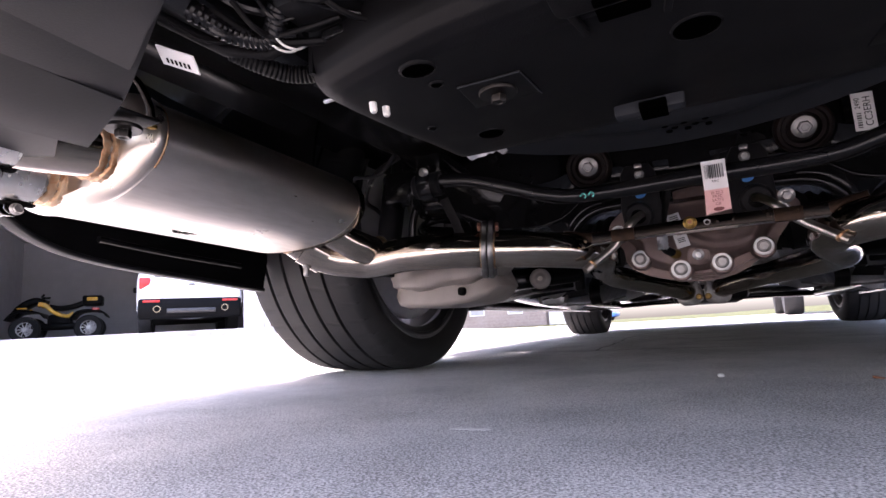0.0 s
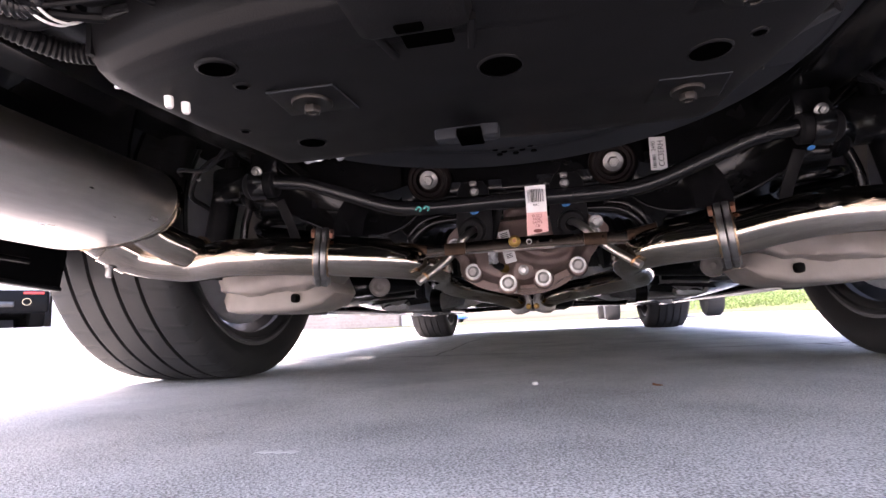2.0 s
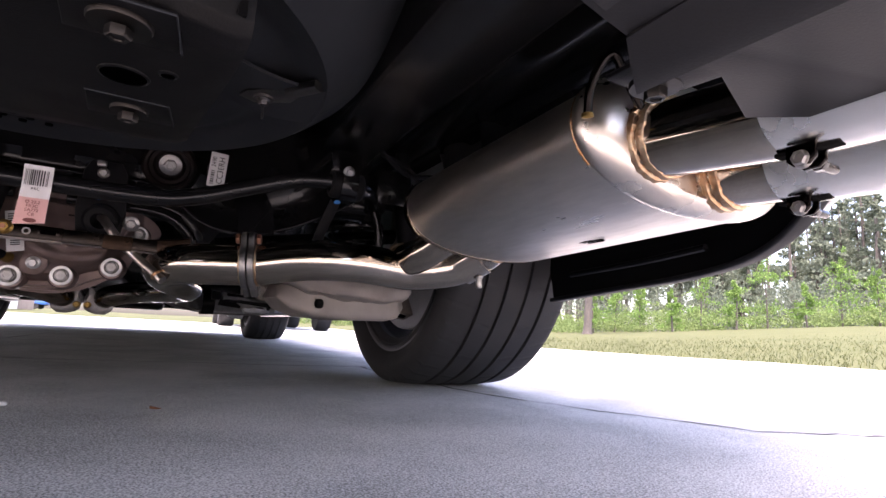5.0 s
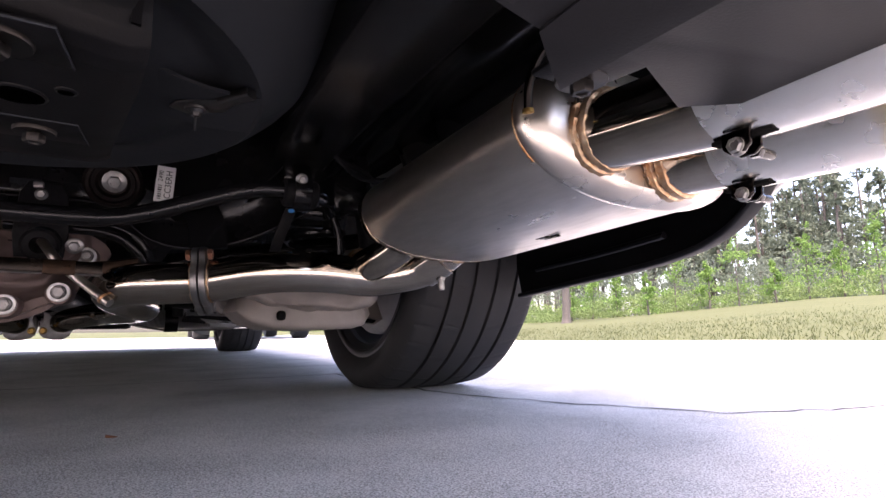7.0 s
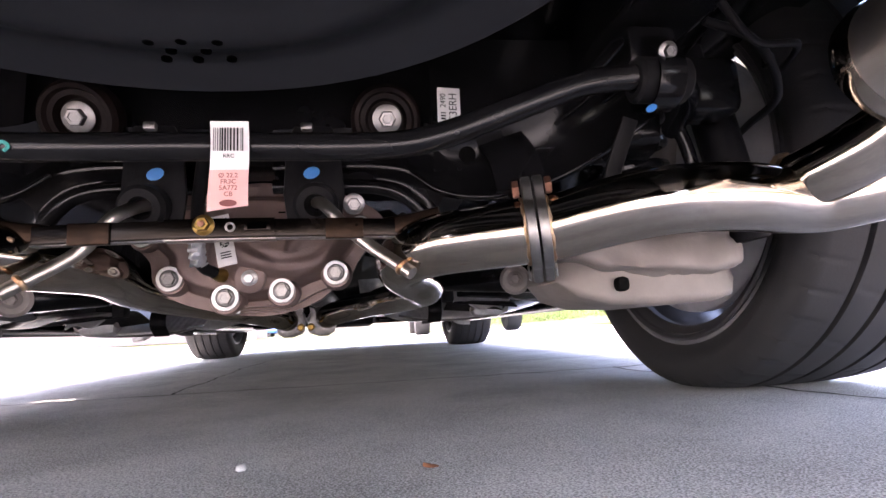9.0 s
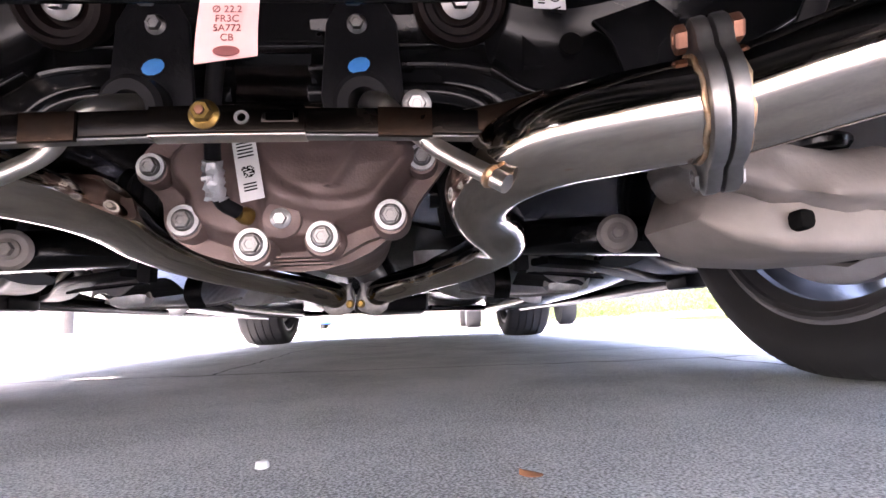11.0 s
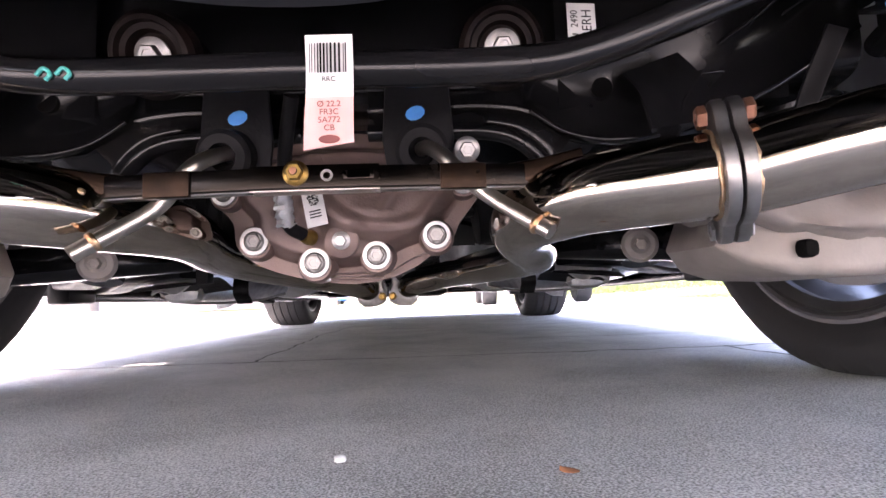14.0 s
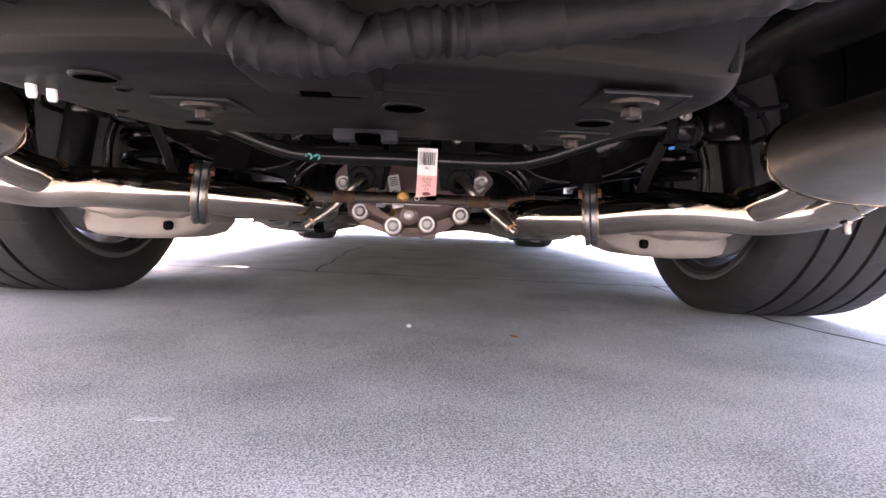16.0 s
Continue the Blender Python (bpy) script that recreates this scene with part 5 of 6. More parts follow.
    part("knuckle", sweep(spline([(s * 0.645, -0.13, 0.15), (s * 0.655, -0.11, 0.24), (s * 0.66, -0.1, 0.345), (s * 0.65, -0.12, 0.45)], 5), rrect(0.09, 0.05, 0.016)), SHIELD, arm, "cast aluminium knuckle")
    # spring and damper
    spring = []
    for k in range(90):
        a = 2 * math.pi * k / 15
        spring.append((s * 0.47 + 0.05 * math.cos(a), -0.26 + 0.05 * math.sin(a), 0.215 + 0.2 * k / 90))
    part("coil_spring", sweep(spring, circle(0.0075, 10)), BLACKPAINT, arm, "black coil spring")
    part("damper", lathe([(0, 0), (0.02, 0), (0.024, 0.01), (0.024, 0.17), (0.012, 0.18), (0.012, 0.26), (0, 0.26)], 20), SATIN, arm, "", facing((s * 0.56, -0.36, 0.2), (-s * 0.15, 0.05, 1)))
    part("damper_bracket", box(0.06, 0.05, 0.06, (s * 0.47, -0.43, 0.345), 0.012), BLACKPAINT, arm)
    part("brake_hose", tube([(s * 0.43, -0.5, 0.38), (s * 0.48, -0.5, 0.36), (s * 0.53, -0.46, 0.33), (s * 0.56, -0.38, 0.33), (s * 0.6, -0.3, 0.34)], 0.0042, 12), RUBBER, arm, "black brake hose")
    part("sensor_wire", tube([(s * 0.34, -0.58, 0.4), (s * 0.4, -0.55, 0.375), (s * 0.46, -0.52, 0.35), (s * 0.52, -0.5, 0.36), (s * 0.58, -0.42, 0.38)], 0.0035, 10), RUBBER, arm)
    part("hose_clip", box(0.008, 0.01, 0.012, (s * 0.5, -0.487, 0.35), 0.002), PLASTIC if s > 0 else WHITEPLASTIC, arm)

# ---- heat shields and braces ahead of the axle ----


def pillow(s):
    """A dished foil shield that hangs from the floor beside the pipe, pressed with small ribs."""
    def shape(u, v):
        x, z, y = 0.19 + 0.23 * u, 0.136 + 0.106 * v, 0.2 + 0.23 * v
        swell = math.sin(math.pi * u) ** 0.6 * math.sin(math.pi * min(1, v * 1.1)) ** 0.7 if v < 0.9 else 0
        rib = 0.0012 * math.sin(520 * x + 160 * z) * (u < 0.3 or 0.62 < u < 0.8)
        return (s * x, y - 0.06 * swell + rib, z - 0.012 * swell + 0.012 * (2 * u - 1) ** 2)
    return patch(shape, 110, 40, 0.0012)


for s in (1, -1):
    foil = part("foil_shield", pillow(s), FOIL, car, "pressed silver heat shield beside the pipe", sharp=70)
    part("shield_strap", sweep(spline([(s * 0.262, 0.19, 0.133), (s * 0.262, 0.165, 0.155), (s * 0.262, 0.19, 0.19), (s * 0.262, 0.31, 0.232)], 5), rrect(0.004, 0.028, 0.001), up=(1, 0, 0)), PLASTIC, foil, "black strap across the shield")
    part("shield_box", box(0.07, 0.05, 0.05, (s * 0.375, 0.2, 0.162), 0.016), FOIL, foil)
    part("shield_hem", tube([(s * 0.19, 0.198, 0.148), (s * 0.25, 0.192, 0.136), (s * 0.36, 0.192, 0.136), (s * 0.42, 0.198, 0.148)], 0.0022, 8), STEEL, foil)

for s in (1, -1):
    def dome(u, v):
        """A domed shield with a pressed diamond pattern."""
        x, y = 0.11 + 0.225 * u, 0.3 + 0.32 * v
        p, q = (x + y) / 0.011, (x - y) / 0.011
        emboss = 0.0016 * abs(math.sin(math.pi * p)) * abs(math.sin(math.pi * q))
        front = min(1.0, v / 0.16)
        return (s * x, y - 0.012 * math.sin(9 * u) * (1 - v) - 0.6 * emboss, 0.236 - 0.098 * math.sin(math.pi * u) ** 0.55 * (1 - 0.25 * v) * front ** 0.45 - emboss)
    part("heat_shield", patch(dome, 84, 72, 0.0012), FOIL, car, "embossed silver heat shield round the pipe", sharp=60)
    part("shield_strap", sweep([(s * 0.262, 0.285, 0.215), (s * 0.262, 0.275, 0.18), (s * 0.264, 0.28, 0.142), (s * 0.264, 0.34, 0.136)], rrect(0.026, 0.01, 0.003), up=(0, 1, 0)), SATIN, car, "black strap over the heat shield")
    part("shield_flange", sweep(spline([(s * 0.29, 0.29, 0.21), (s * 0.3, 0.28, 0.17), (s * 0.33, 0.285, 0.142), (s * 0.36, 0.3, 0.138)], 5), rrect(0.03, 0.003, 0.001), up=(0, 1, 0)), FOIL, car, "bright bent shield edge")
    def pressed(u, v):
        bump = 0.008 * math.exp(-((u - 0.55) / 0.16) ** 4 - ((v - 0.5) / 0.28) ** 4)
        return (s * (0.335 + 0.085 * u), 0.13 + 0.05 * v + 0.02 * u - bump, 0.205 - 0.055 * v + 0.006 * math.sin(6 * u) - bump)
    part("pressed_plate", patch(pressed, 30, 20, 0.003), BRUSHED, car, "bright pressed steel plate with a raised pad")
    fold = patch(lambda u, v: (s * (0.285 + 0.1 * u), 0.07 + 0.03 * u + 0.1 * v * 0.2, 0.165 + 0.05 * v - 0.018 * u + 0.006 * math.sin(9 * u + 3 * v)), 14, 8, 0.003)
    part("folded_bracket", fold, FOIL, car, "bright folded sheet bracket")
    part("folded_flange", patch(lambda u, v: (s * (0.285 + 0.12 * u), 0.07 + 0.13 * v, 0.166 - 0.012 * u + 0.01 * math.sin(4 * v)), 10, 8, 0.003), SATIN, car)
    part("mount_arm", sweep(spline([(s * 0.4, 0.0, 0.215), (s * 0.46, 0.08, 0.195), (s * 0.56, 0.2, 0.185), (s * 0.68, 0.33, 0.19)], 5), rrect(0.055, 0.03, 0.01)), SATIN, car)
    part("mount_cup", lathe([(0, 0), (0.028, 0), (0.032, 0.01), (0.03, 0.03), (0, 0.03)], 24), BLACKPAINT, car, "", facing((s * 0.4, -0.01, 0.2), (0, -0.3, -1)))
    part("cable", tube([(s * 0.3, -0.05, 0.215), (s * 0.38, 0.05, 0.2), (s * 0.5, 0.2, 0.19), (s * 0.62, 0.4, 0.185)], 0.006, 10), RUBBER, car)
    part("hanger_block", box(0.02, 0.025, 0.055, (s * 0.265, 0.02, 0.19), 0.004), RUBBER, car)
    part("brace", sweep(spline([(s * 0.3, 0.05, 0.18), (s * 0.42, 0.12, 0.175), (s * 0.56, 0.3, 0.17), (s * 0.66, 0.42, 0.172)], 5), rrect(0.04, 0.012, 0.004)), SATIN, car, "black floor brace")
    part("front_crossbar_arm", sweep(spline([(s * 0.2, 2.5, 0.19), (s * 0.45, 2.6, 0.18), (s * 0.66, 2.7, 0.18)], 4), rrect(0.06, 0.03, 0.01)), BLACKPAINT, car)
part("tunnel_brace", box(0.62, 0.05, 0.012, (0, 0.42, 0.165), 0.004), BLACKPAINT, car)
part("propeller_shaft", tube([(0, 0.26, 0.225), (0, 1.0, 0.225), (0, 1.8, 0.23)], 0.035, 20, 2), SATIN, car)
part("gearbox_pan", box(0.34, 0.9, 0.1, (0, 2.1, 0.2), 0.03), SATIN, car)
part("front_undertray", patch(lambda u, v: ((u - 0.5) * 1.2, 2.45 + 1.1 * v, 0.17 + 0.03 * v), 8, 8, 0.004), PLASTIC, car)

for (x, y, z, sc, lab) in ((-0.24, -0.6, 0.33, 0.035, "crumpled silver foil wrap"),):
    part("foil_wrap", patch(lambda u, v: (x + sc * (u - 0.5) * 1.6, y + sc * (v - 0.5) * 0.8, z + sc * 0.3 * noise.noise(Vector((u * 5, v * 5, x * 9))) - sc * 0.5 * (v - 0.5)), 14, 10, 0.001), FOIL, car, lab, sharp=20)

# ---- bumper underside ----
for s in (1, -1):
    lip = [(0.15, -1.108), (0.268, -1.097), (0.319, -1.081), (0.318, -1.093), (0.341, -1.087), (0.348, -1.075), (0.35, -1.062), (0.366, -1.054), (0.377, -1.061), (0.38, -1.079), (0.43, -1.058), (0.475, -1.092), (0.478, -1.125), (0.49, -1.23), (0.15, -1.24)]
    if s < 0:
        lip = [(0.154, -1.108), (0.23, -1.078), (0.303, -1.046), (0.33, -1.044), (0.336, -1.036), (0.362, -1.034), (0.4, -1.03), (0.448, -1.008), (0.486, -1.034), (0.49, -1.09), (0.5, -1.22), (0.154, -1.24)]
    bm = plate([(s * x, y) for x, y in lip], 0.004, 0.001)
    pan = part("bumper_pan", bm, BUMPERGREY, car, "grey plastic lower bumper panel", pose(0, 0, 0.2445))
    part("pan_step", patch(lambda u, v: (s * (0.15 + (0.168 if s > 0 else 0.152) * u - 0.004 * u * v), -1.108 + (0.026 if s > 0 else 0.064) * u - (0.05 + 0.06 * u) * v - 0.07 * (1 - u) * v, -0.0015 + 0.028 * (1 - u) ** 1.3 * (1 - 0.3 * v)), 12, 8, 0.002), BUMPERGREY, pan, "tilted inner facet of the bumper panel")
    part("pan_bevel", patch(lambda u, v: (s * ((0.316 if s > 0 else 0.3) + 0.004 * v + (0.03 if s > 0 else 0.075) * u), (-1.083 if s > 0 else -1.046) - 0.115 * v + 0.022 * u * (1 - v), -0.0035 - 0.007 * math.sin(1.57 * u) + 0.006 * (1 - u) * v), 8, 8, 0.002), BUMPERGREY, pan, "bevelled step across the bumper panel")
    bx, by = (0.364, -1.056) if s > 0 else (0.354, -1.012)
    part("washer", washer(0.0125, 0.004, 0.0025), WASHERGREY, pan, "", facing((s * bx, by, 0.002), (0, 0, -1)))
    part("bolt", hexbolt(0.0055, 0.006, 0.0), WASHERGREY, pan, "", facing((s * bx, by, 0.001), (0, 0, -1)))
    part("bolt_tab", box(0.03, 0.03, 0.003, (s * bx, by + 0.003, 0.0085), 0.001), PLASTIC, pan)
    edge = [(0.83, -0.418, 0.194), (0.832, -0.55, 0.206), (0.828, -0.7, 0.218), (0.815, -0.79, 0.228), (0.795, -0.85, 0.24), (0.765, -0.9, 0.256), (0.73, -0.945, 0.28), (0.69, -0.99, 0.32)]
    epts = spline(edge, 6)
    n = len(epts) - 1
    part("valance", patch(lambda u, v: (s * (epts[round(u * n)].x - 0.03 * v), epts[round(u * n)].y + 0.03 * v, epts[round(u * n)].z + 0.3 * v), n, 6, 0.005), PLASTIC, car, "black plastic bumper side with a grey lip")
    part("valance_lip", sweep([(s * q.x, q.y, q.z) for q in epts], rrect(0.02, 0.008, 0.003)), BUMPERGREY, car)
    part("valance_rib", sweep(spline([(s * 0.8, -0.5, 0.235), (s * 0.795, -0.66, 0.243), (s * 0.78, -0.78, 0.25)], 4), circle(0.005, 8)), PLASTIC, car)
part("bumper_beam", box(1.2, 0.06, 0.12, (0, -1.12, 0.42), 0.02), BLACKPAINT, car)

# wiring above the left silencer, and the wrapped loom under the tail
loom = sub("wiring_loom", "black wiring loom with corrugated sleeve")
def corrugated(pts, r, pitch=0.006):
    path = spline(pts, 14)
    return sweep(path, circle(r, 14), scale=[1.0 + 0.13 * (k % 2) for k in range(len(path))])
part("sleeve", corrugated([(-0.262, -0.998, 0.283), (-0.25, -0.985, 0.276), (-0.238, -0.967, 0.273), (-0.22, -0.958, 0.273), (-0.204, -0.962, 0.276), (-0.197, -0.975, 0.284)], 0.0058), PLASTIC, loom, "black corrugated sleeve")
part("sleeve", corrugated([(-0.262, -1.03, 0.296), (-0.245, -1.01, 0.284), (-0.225, -1.0, 0.28), (-0.205, -1.012, 0.29)], 0.0065), BLACKPAINT, loom)
rw = random.Random(11)
for k in range(9):
    a = Vector((-0.275 + 0.012 * k, -1.035 + 0.006 * (k % 3), 0.29 + 0.003 * (k % 4)))
    b = a + Vector((0.02 + rw.uniform(-0.01, 0.02), 0.025 + rw.uniform(-0.01, 0.015), -0.012 + rw.uniform(-0.006, 0.006)))
    c = b + Vector((0.025 + rw.uniform(-0.01, 0.02), 0.01 + rw.uniform(-0.02, 0.02), rw.uniform(-0.004, 0.01)))
    part("wire", tube([a, (a + b) / 2 + Vector((0, 0, -0.006)), b, c], rw.choice((0.0012, 0.0018, 0.0028)), 8), BLACKPAINT if k % 2 else PLASTIC, loom, "thin black wire")
for k in range(2):
    part("wire", tube([(-0.226 + 0.007 * k, -1.006, 0.279), (-0.221 + 0.006 * k, -0.998, 0.2725), (-0.217 + 0.006 * k, -0.99, 0.2725), (-0.215 + 0.005 * k, -0.982, 0.279)], 0.0008, 8), WHITEPLASTIC, loom, "thin white wire")
part("wire", tube([(-0.213, -0.967, 0.269), (-0.207, -0.971, 0.268), (-0.2, -0.974, 0.268), (-0.205, -0.966, 0.2685)], 0.0013, 8), GREENTAPE, loom, "bright green wire loop")
part("wire_bundle", tube([(-0.29, -1.03, 0.3), (-0.268, -1.006, 0.286), (-0.258, -0.999, 0.281), (-0.24, -0.985, 0.281), (-0.21, -0.985, 0.287)], 0.0045, 12), SATIN, loom)
part("connector", box(0.05, 0.035, 0.026, (-0.183, -1.0, 0.296), 0.005), PLASTIC, loom, "black plug housing")
part("connector", box(0.03, 0.028, 0.024, (-0.186, -0.966, 0.285), 0.006), PLASTIC, loom)
part("connector_latch", box(0.018, 0.004, 0.006, (-0.187, -0.983, 0.28), 0.001), BLACKPAINT, loom)
tagm = pose(-0.288, -1.018, 0.2755, 62, 0, -18) @ pose(0, 0, 0, 0, 50)
part("tag", box(0.026, 0.0008, 0.016, (0, 0, 0), 0.0), WHITEPAPER, loom, "white tag with printed code", tagm)
for k in range(6):
    part("tag_print", box(0.0014, 0.0006, 0.004, (-0.008 + 0.003 * k, -0.0006, -0.003), 0), INK_SHADE, loom, "", tagm)
part("tape_end", box(0.011, 0.004, 0.003, (-0.247, -0.914, 0.276), 0.0014), FOIL, loom, "pale tape end", None)
wrap = spline([(-0.12, -1.028, 0.315), (-0.085, -1.03, 0.285), (-0.058, -1.032, 0.261), (-0.03, -1.034, 0.2475), (-0.004, -1.034, 0.2475), (0.026, -1.033, 0.255), (0.05, -1.031, 0.258), (0.1, -1.03, 0.267), (0.15, -1.03, 0.277), (0.2, -1.03, 0.29)], 14)
rn = random.Random(4)
part("wrapped_loom", sweep(wrap, circle(0.0095, 16), scale=[1 + 0.16 * math.sin(1.7 * k) * rn.uniform(0.1, 1) for k in range(len(wrap))]), SATIN, loom, "cloth-taped wiring loom")
part("wrapped_branch", sweep(spline([(-0.06, -1.036, 0.3), (-0.035, -1.042, 0.275), (-0.012, -1.044, 0.258), (0.004, -1.04, 0.25)], 6), circle(0.0085, 12), scale=[1 + 0.1 * math.sin(1.9 * k) for k in range(19)]), SATIN, loom)

# ---- small things on the ground ----
def pebble(r, seed):
    bm = bmesh.new()
    bmesh.ops.create_icosphere(bm, subdivisions=2, radius=r)
    for v in bm.verts:
        v.co *= 1 + 0.3 * noise.noise(v.co * (1.5 / r) + Vector((seed, 0, 0)))
        v.co.z *= 0.55
    return bm


tagged(part("pebble", pebble(0.0055, 3), STONEWHITE, None, "", pose(0.004, -0.365, 0.0025)), "small pale pebble lying on the concrete", "pebble")
tagged(part("dry_leaf", patch(lambda u, v: ((u - 0.5) * 0.011 * (1 - (2 * v - 1) ** 2 * 0.7), (v - 0.5) * 0.014, 0.0015 + 0.003 * math.sin(3 * u) * v), 4, 6, 0.0004), DRYLEAF, None, "", pose(0.174, -0.418, 0.0006, 0, 0, 70)), "small curled brown dry leaf on the concrete", "leaf")
tagged(part("paint_fleck", patch(lambda u, v: ((u - 0.5) * 0.035 + 0.004 * math.sin(20 * v), (v - 0.5) * 0.007 + 0.002 * math.sin(17 * u), 0.0008), 8, 3, 0.0003), STONEWHITE, None, "", pose(-0.202, -0.788, 0.0006)), "pale dried paint fleck on the concrete", "stain")

# ---- surroundings ----
def along(az, d):
    """A place d metres off, az degrees to the left of straight ahead, seen from the car's tail."""
    x, y = -d * math.sin(radians(az)), -1.1 + d * math.cos(radians(az))
    return Vector((x, y, rise(x, y)))


# garage with its open door
G = Matrix.Translation(along(58, 11.5) + Vector((0, 0, 0.1))) @ pose(0, 0, 0, 0, 0, 52)  # local x along the front, y inwards
house = thing("garage", "brick garage with an open double door and white trim", "garage", m=G)
GW, GH = 4.9, 2.3
part("floor_slab", box(8.6, 7.5, 0.3, (0, 3.6, -0.15), 0.01), CONCRETE, house, "concrete garage floor")
part("back_wall", box(8.0, 0.15, 3.0, (0, 7.2, 1.5), 0), GARAGEWALL, house, "grey painted inner wall")
for s in (1, -1):
    part("side_wall", box(0.15, 7.2, 3.0, (s * 3.4, 3.7, 1.5), 0), GARAGEWALL, house)
    part("door_trim", box(0.08, 0.2, 2.4, (s * (GW / 2 + 0.04), 0, 1.2), 0.01), TRIMWHITE, house, "white door trim")
part("head_trim", box(GW + 0.28, 0.2, 0.16, (0, 0, GH + 0.1), 0.01), TRIMWHITE, house)
part("ceiling_panel", box(7.0, 7.4, 0.1, (0, 3.6, 2.95), 0), GARAGEWALL, house)
part("gable", box(8.4, 0.24, 1.4, (0, 0.05, 3.1), 0.01), MORTAR, house)
part("roof", box(9.4, 8.4, 0.2, (0, 3.6, 3.85), 0.02), ROOFING, house, "grey shingle roof")
bm = bmesh.new()
bricks_me = finish(box(0.2, 0.09, 0.058, (0, 0, 0), 0.004, seg=1), False)
bricks_me.materials.append(BRICK)
for s, x0, x1 in ((-1, -4.3, -2.5), (1, 2.5, 4.2)):
    pier = part("pier", box(x1 - x0, 0.22, 2.5, ((x0 + x1) / 2, 0.06, 1.25), 0.0), MORTAR, house, "red-brown brick pier")
    for row in range(42):
        n = int((x1 - x0) / 0.212)
        for k in range(n + 1):
            x = x0 + 0.1 + 0.212 * k - (0.106 if row % 2 else 0)
            if x0 + 0.08 < x < x1 - 0.03:
                if s < 0 or k < 3:
                    part("brick", bricks_me, BRICK, pier, "", pose(x, -0.03, 0.05 + 0.07 * row))
part("wall_panel", box(0.5, 0.04, 2.2, (2.3, 0.3, 1.1), 0.01), TRIMWHITE, house)


def blade_clump(n, height, spread, seed, bm=None):
    rnd = random.Random(seed)
    bm = bm or bmesh.new()
    for _ in range(n):
        a, r = rnd.uniform(0, 6.28), rnd.uniform(0, spread * 0.4)
        b = Vector((r * math.cos(a), r * math.sin(a), 0))
        out = Vector((math.cos(a), math.sin(a), 0))
        h, w = height * rnd.uniform(0.6, 1.1), 0.012
        side = Vector((-out.y, out.x, 0)) * w
        tip = b + out * spread * rnd.uniform(0.4, 1) + Vector((0, 0, h * 0.8))
        mid = b + out * spread * 0.3 + Vector((0, 0, h * 0.75))
        v = [bm.verts.new(q) for q in (b - side, b + side, mid + side, tip, mid - side)]
        bm.faces.new(v)
    return bm


pl = thing("ornamental_grass", "clump of long pale green grass by the garage pier", "plant", m=G @ pose(-3.3, -0.5, -0.03))
part("blades", blade_clump(160, 0.5, 0.4, 1), LEAFLIGHT, pl)


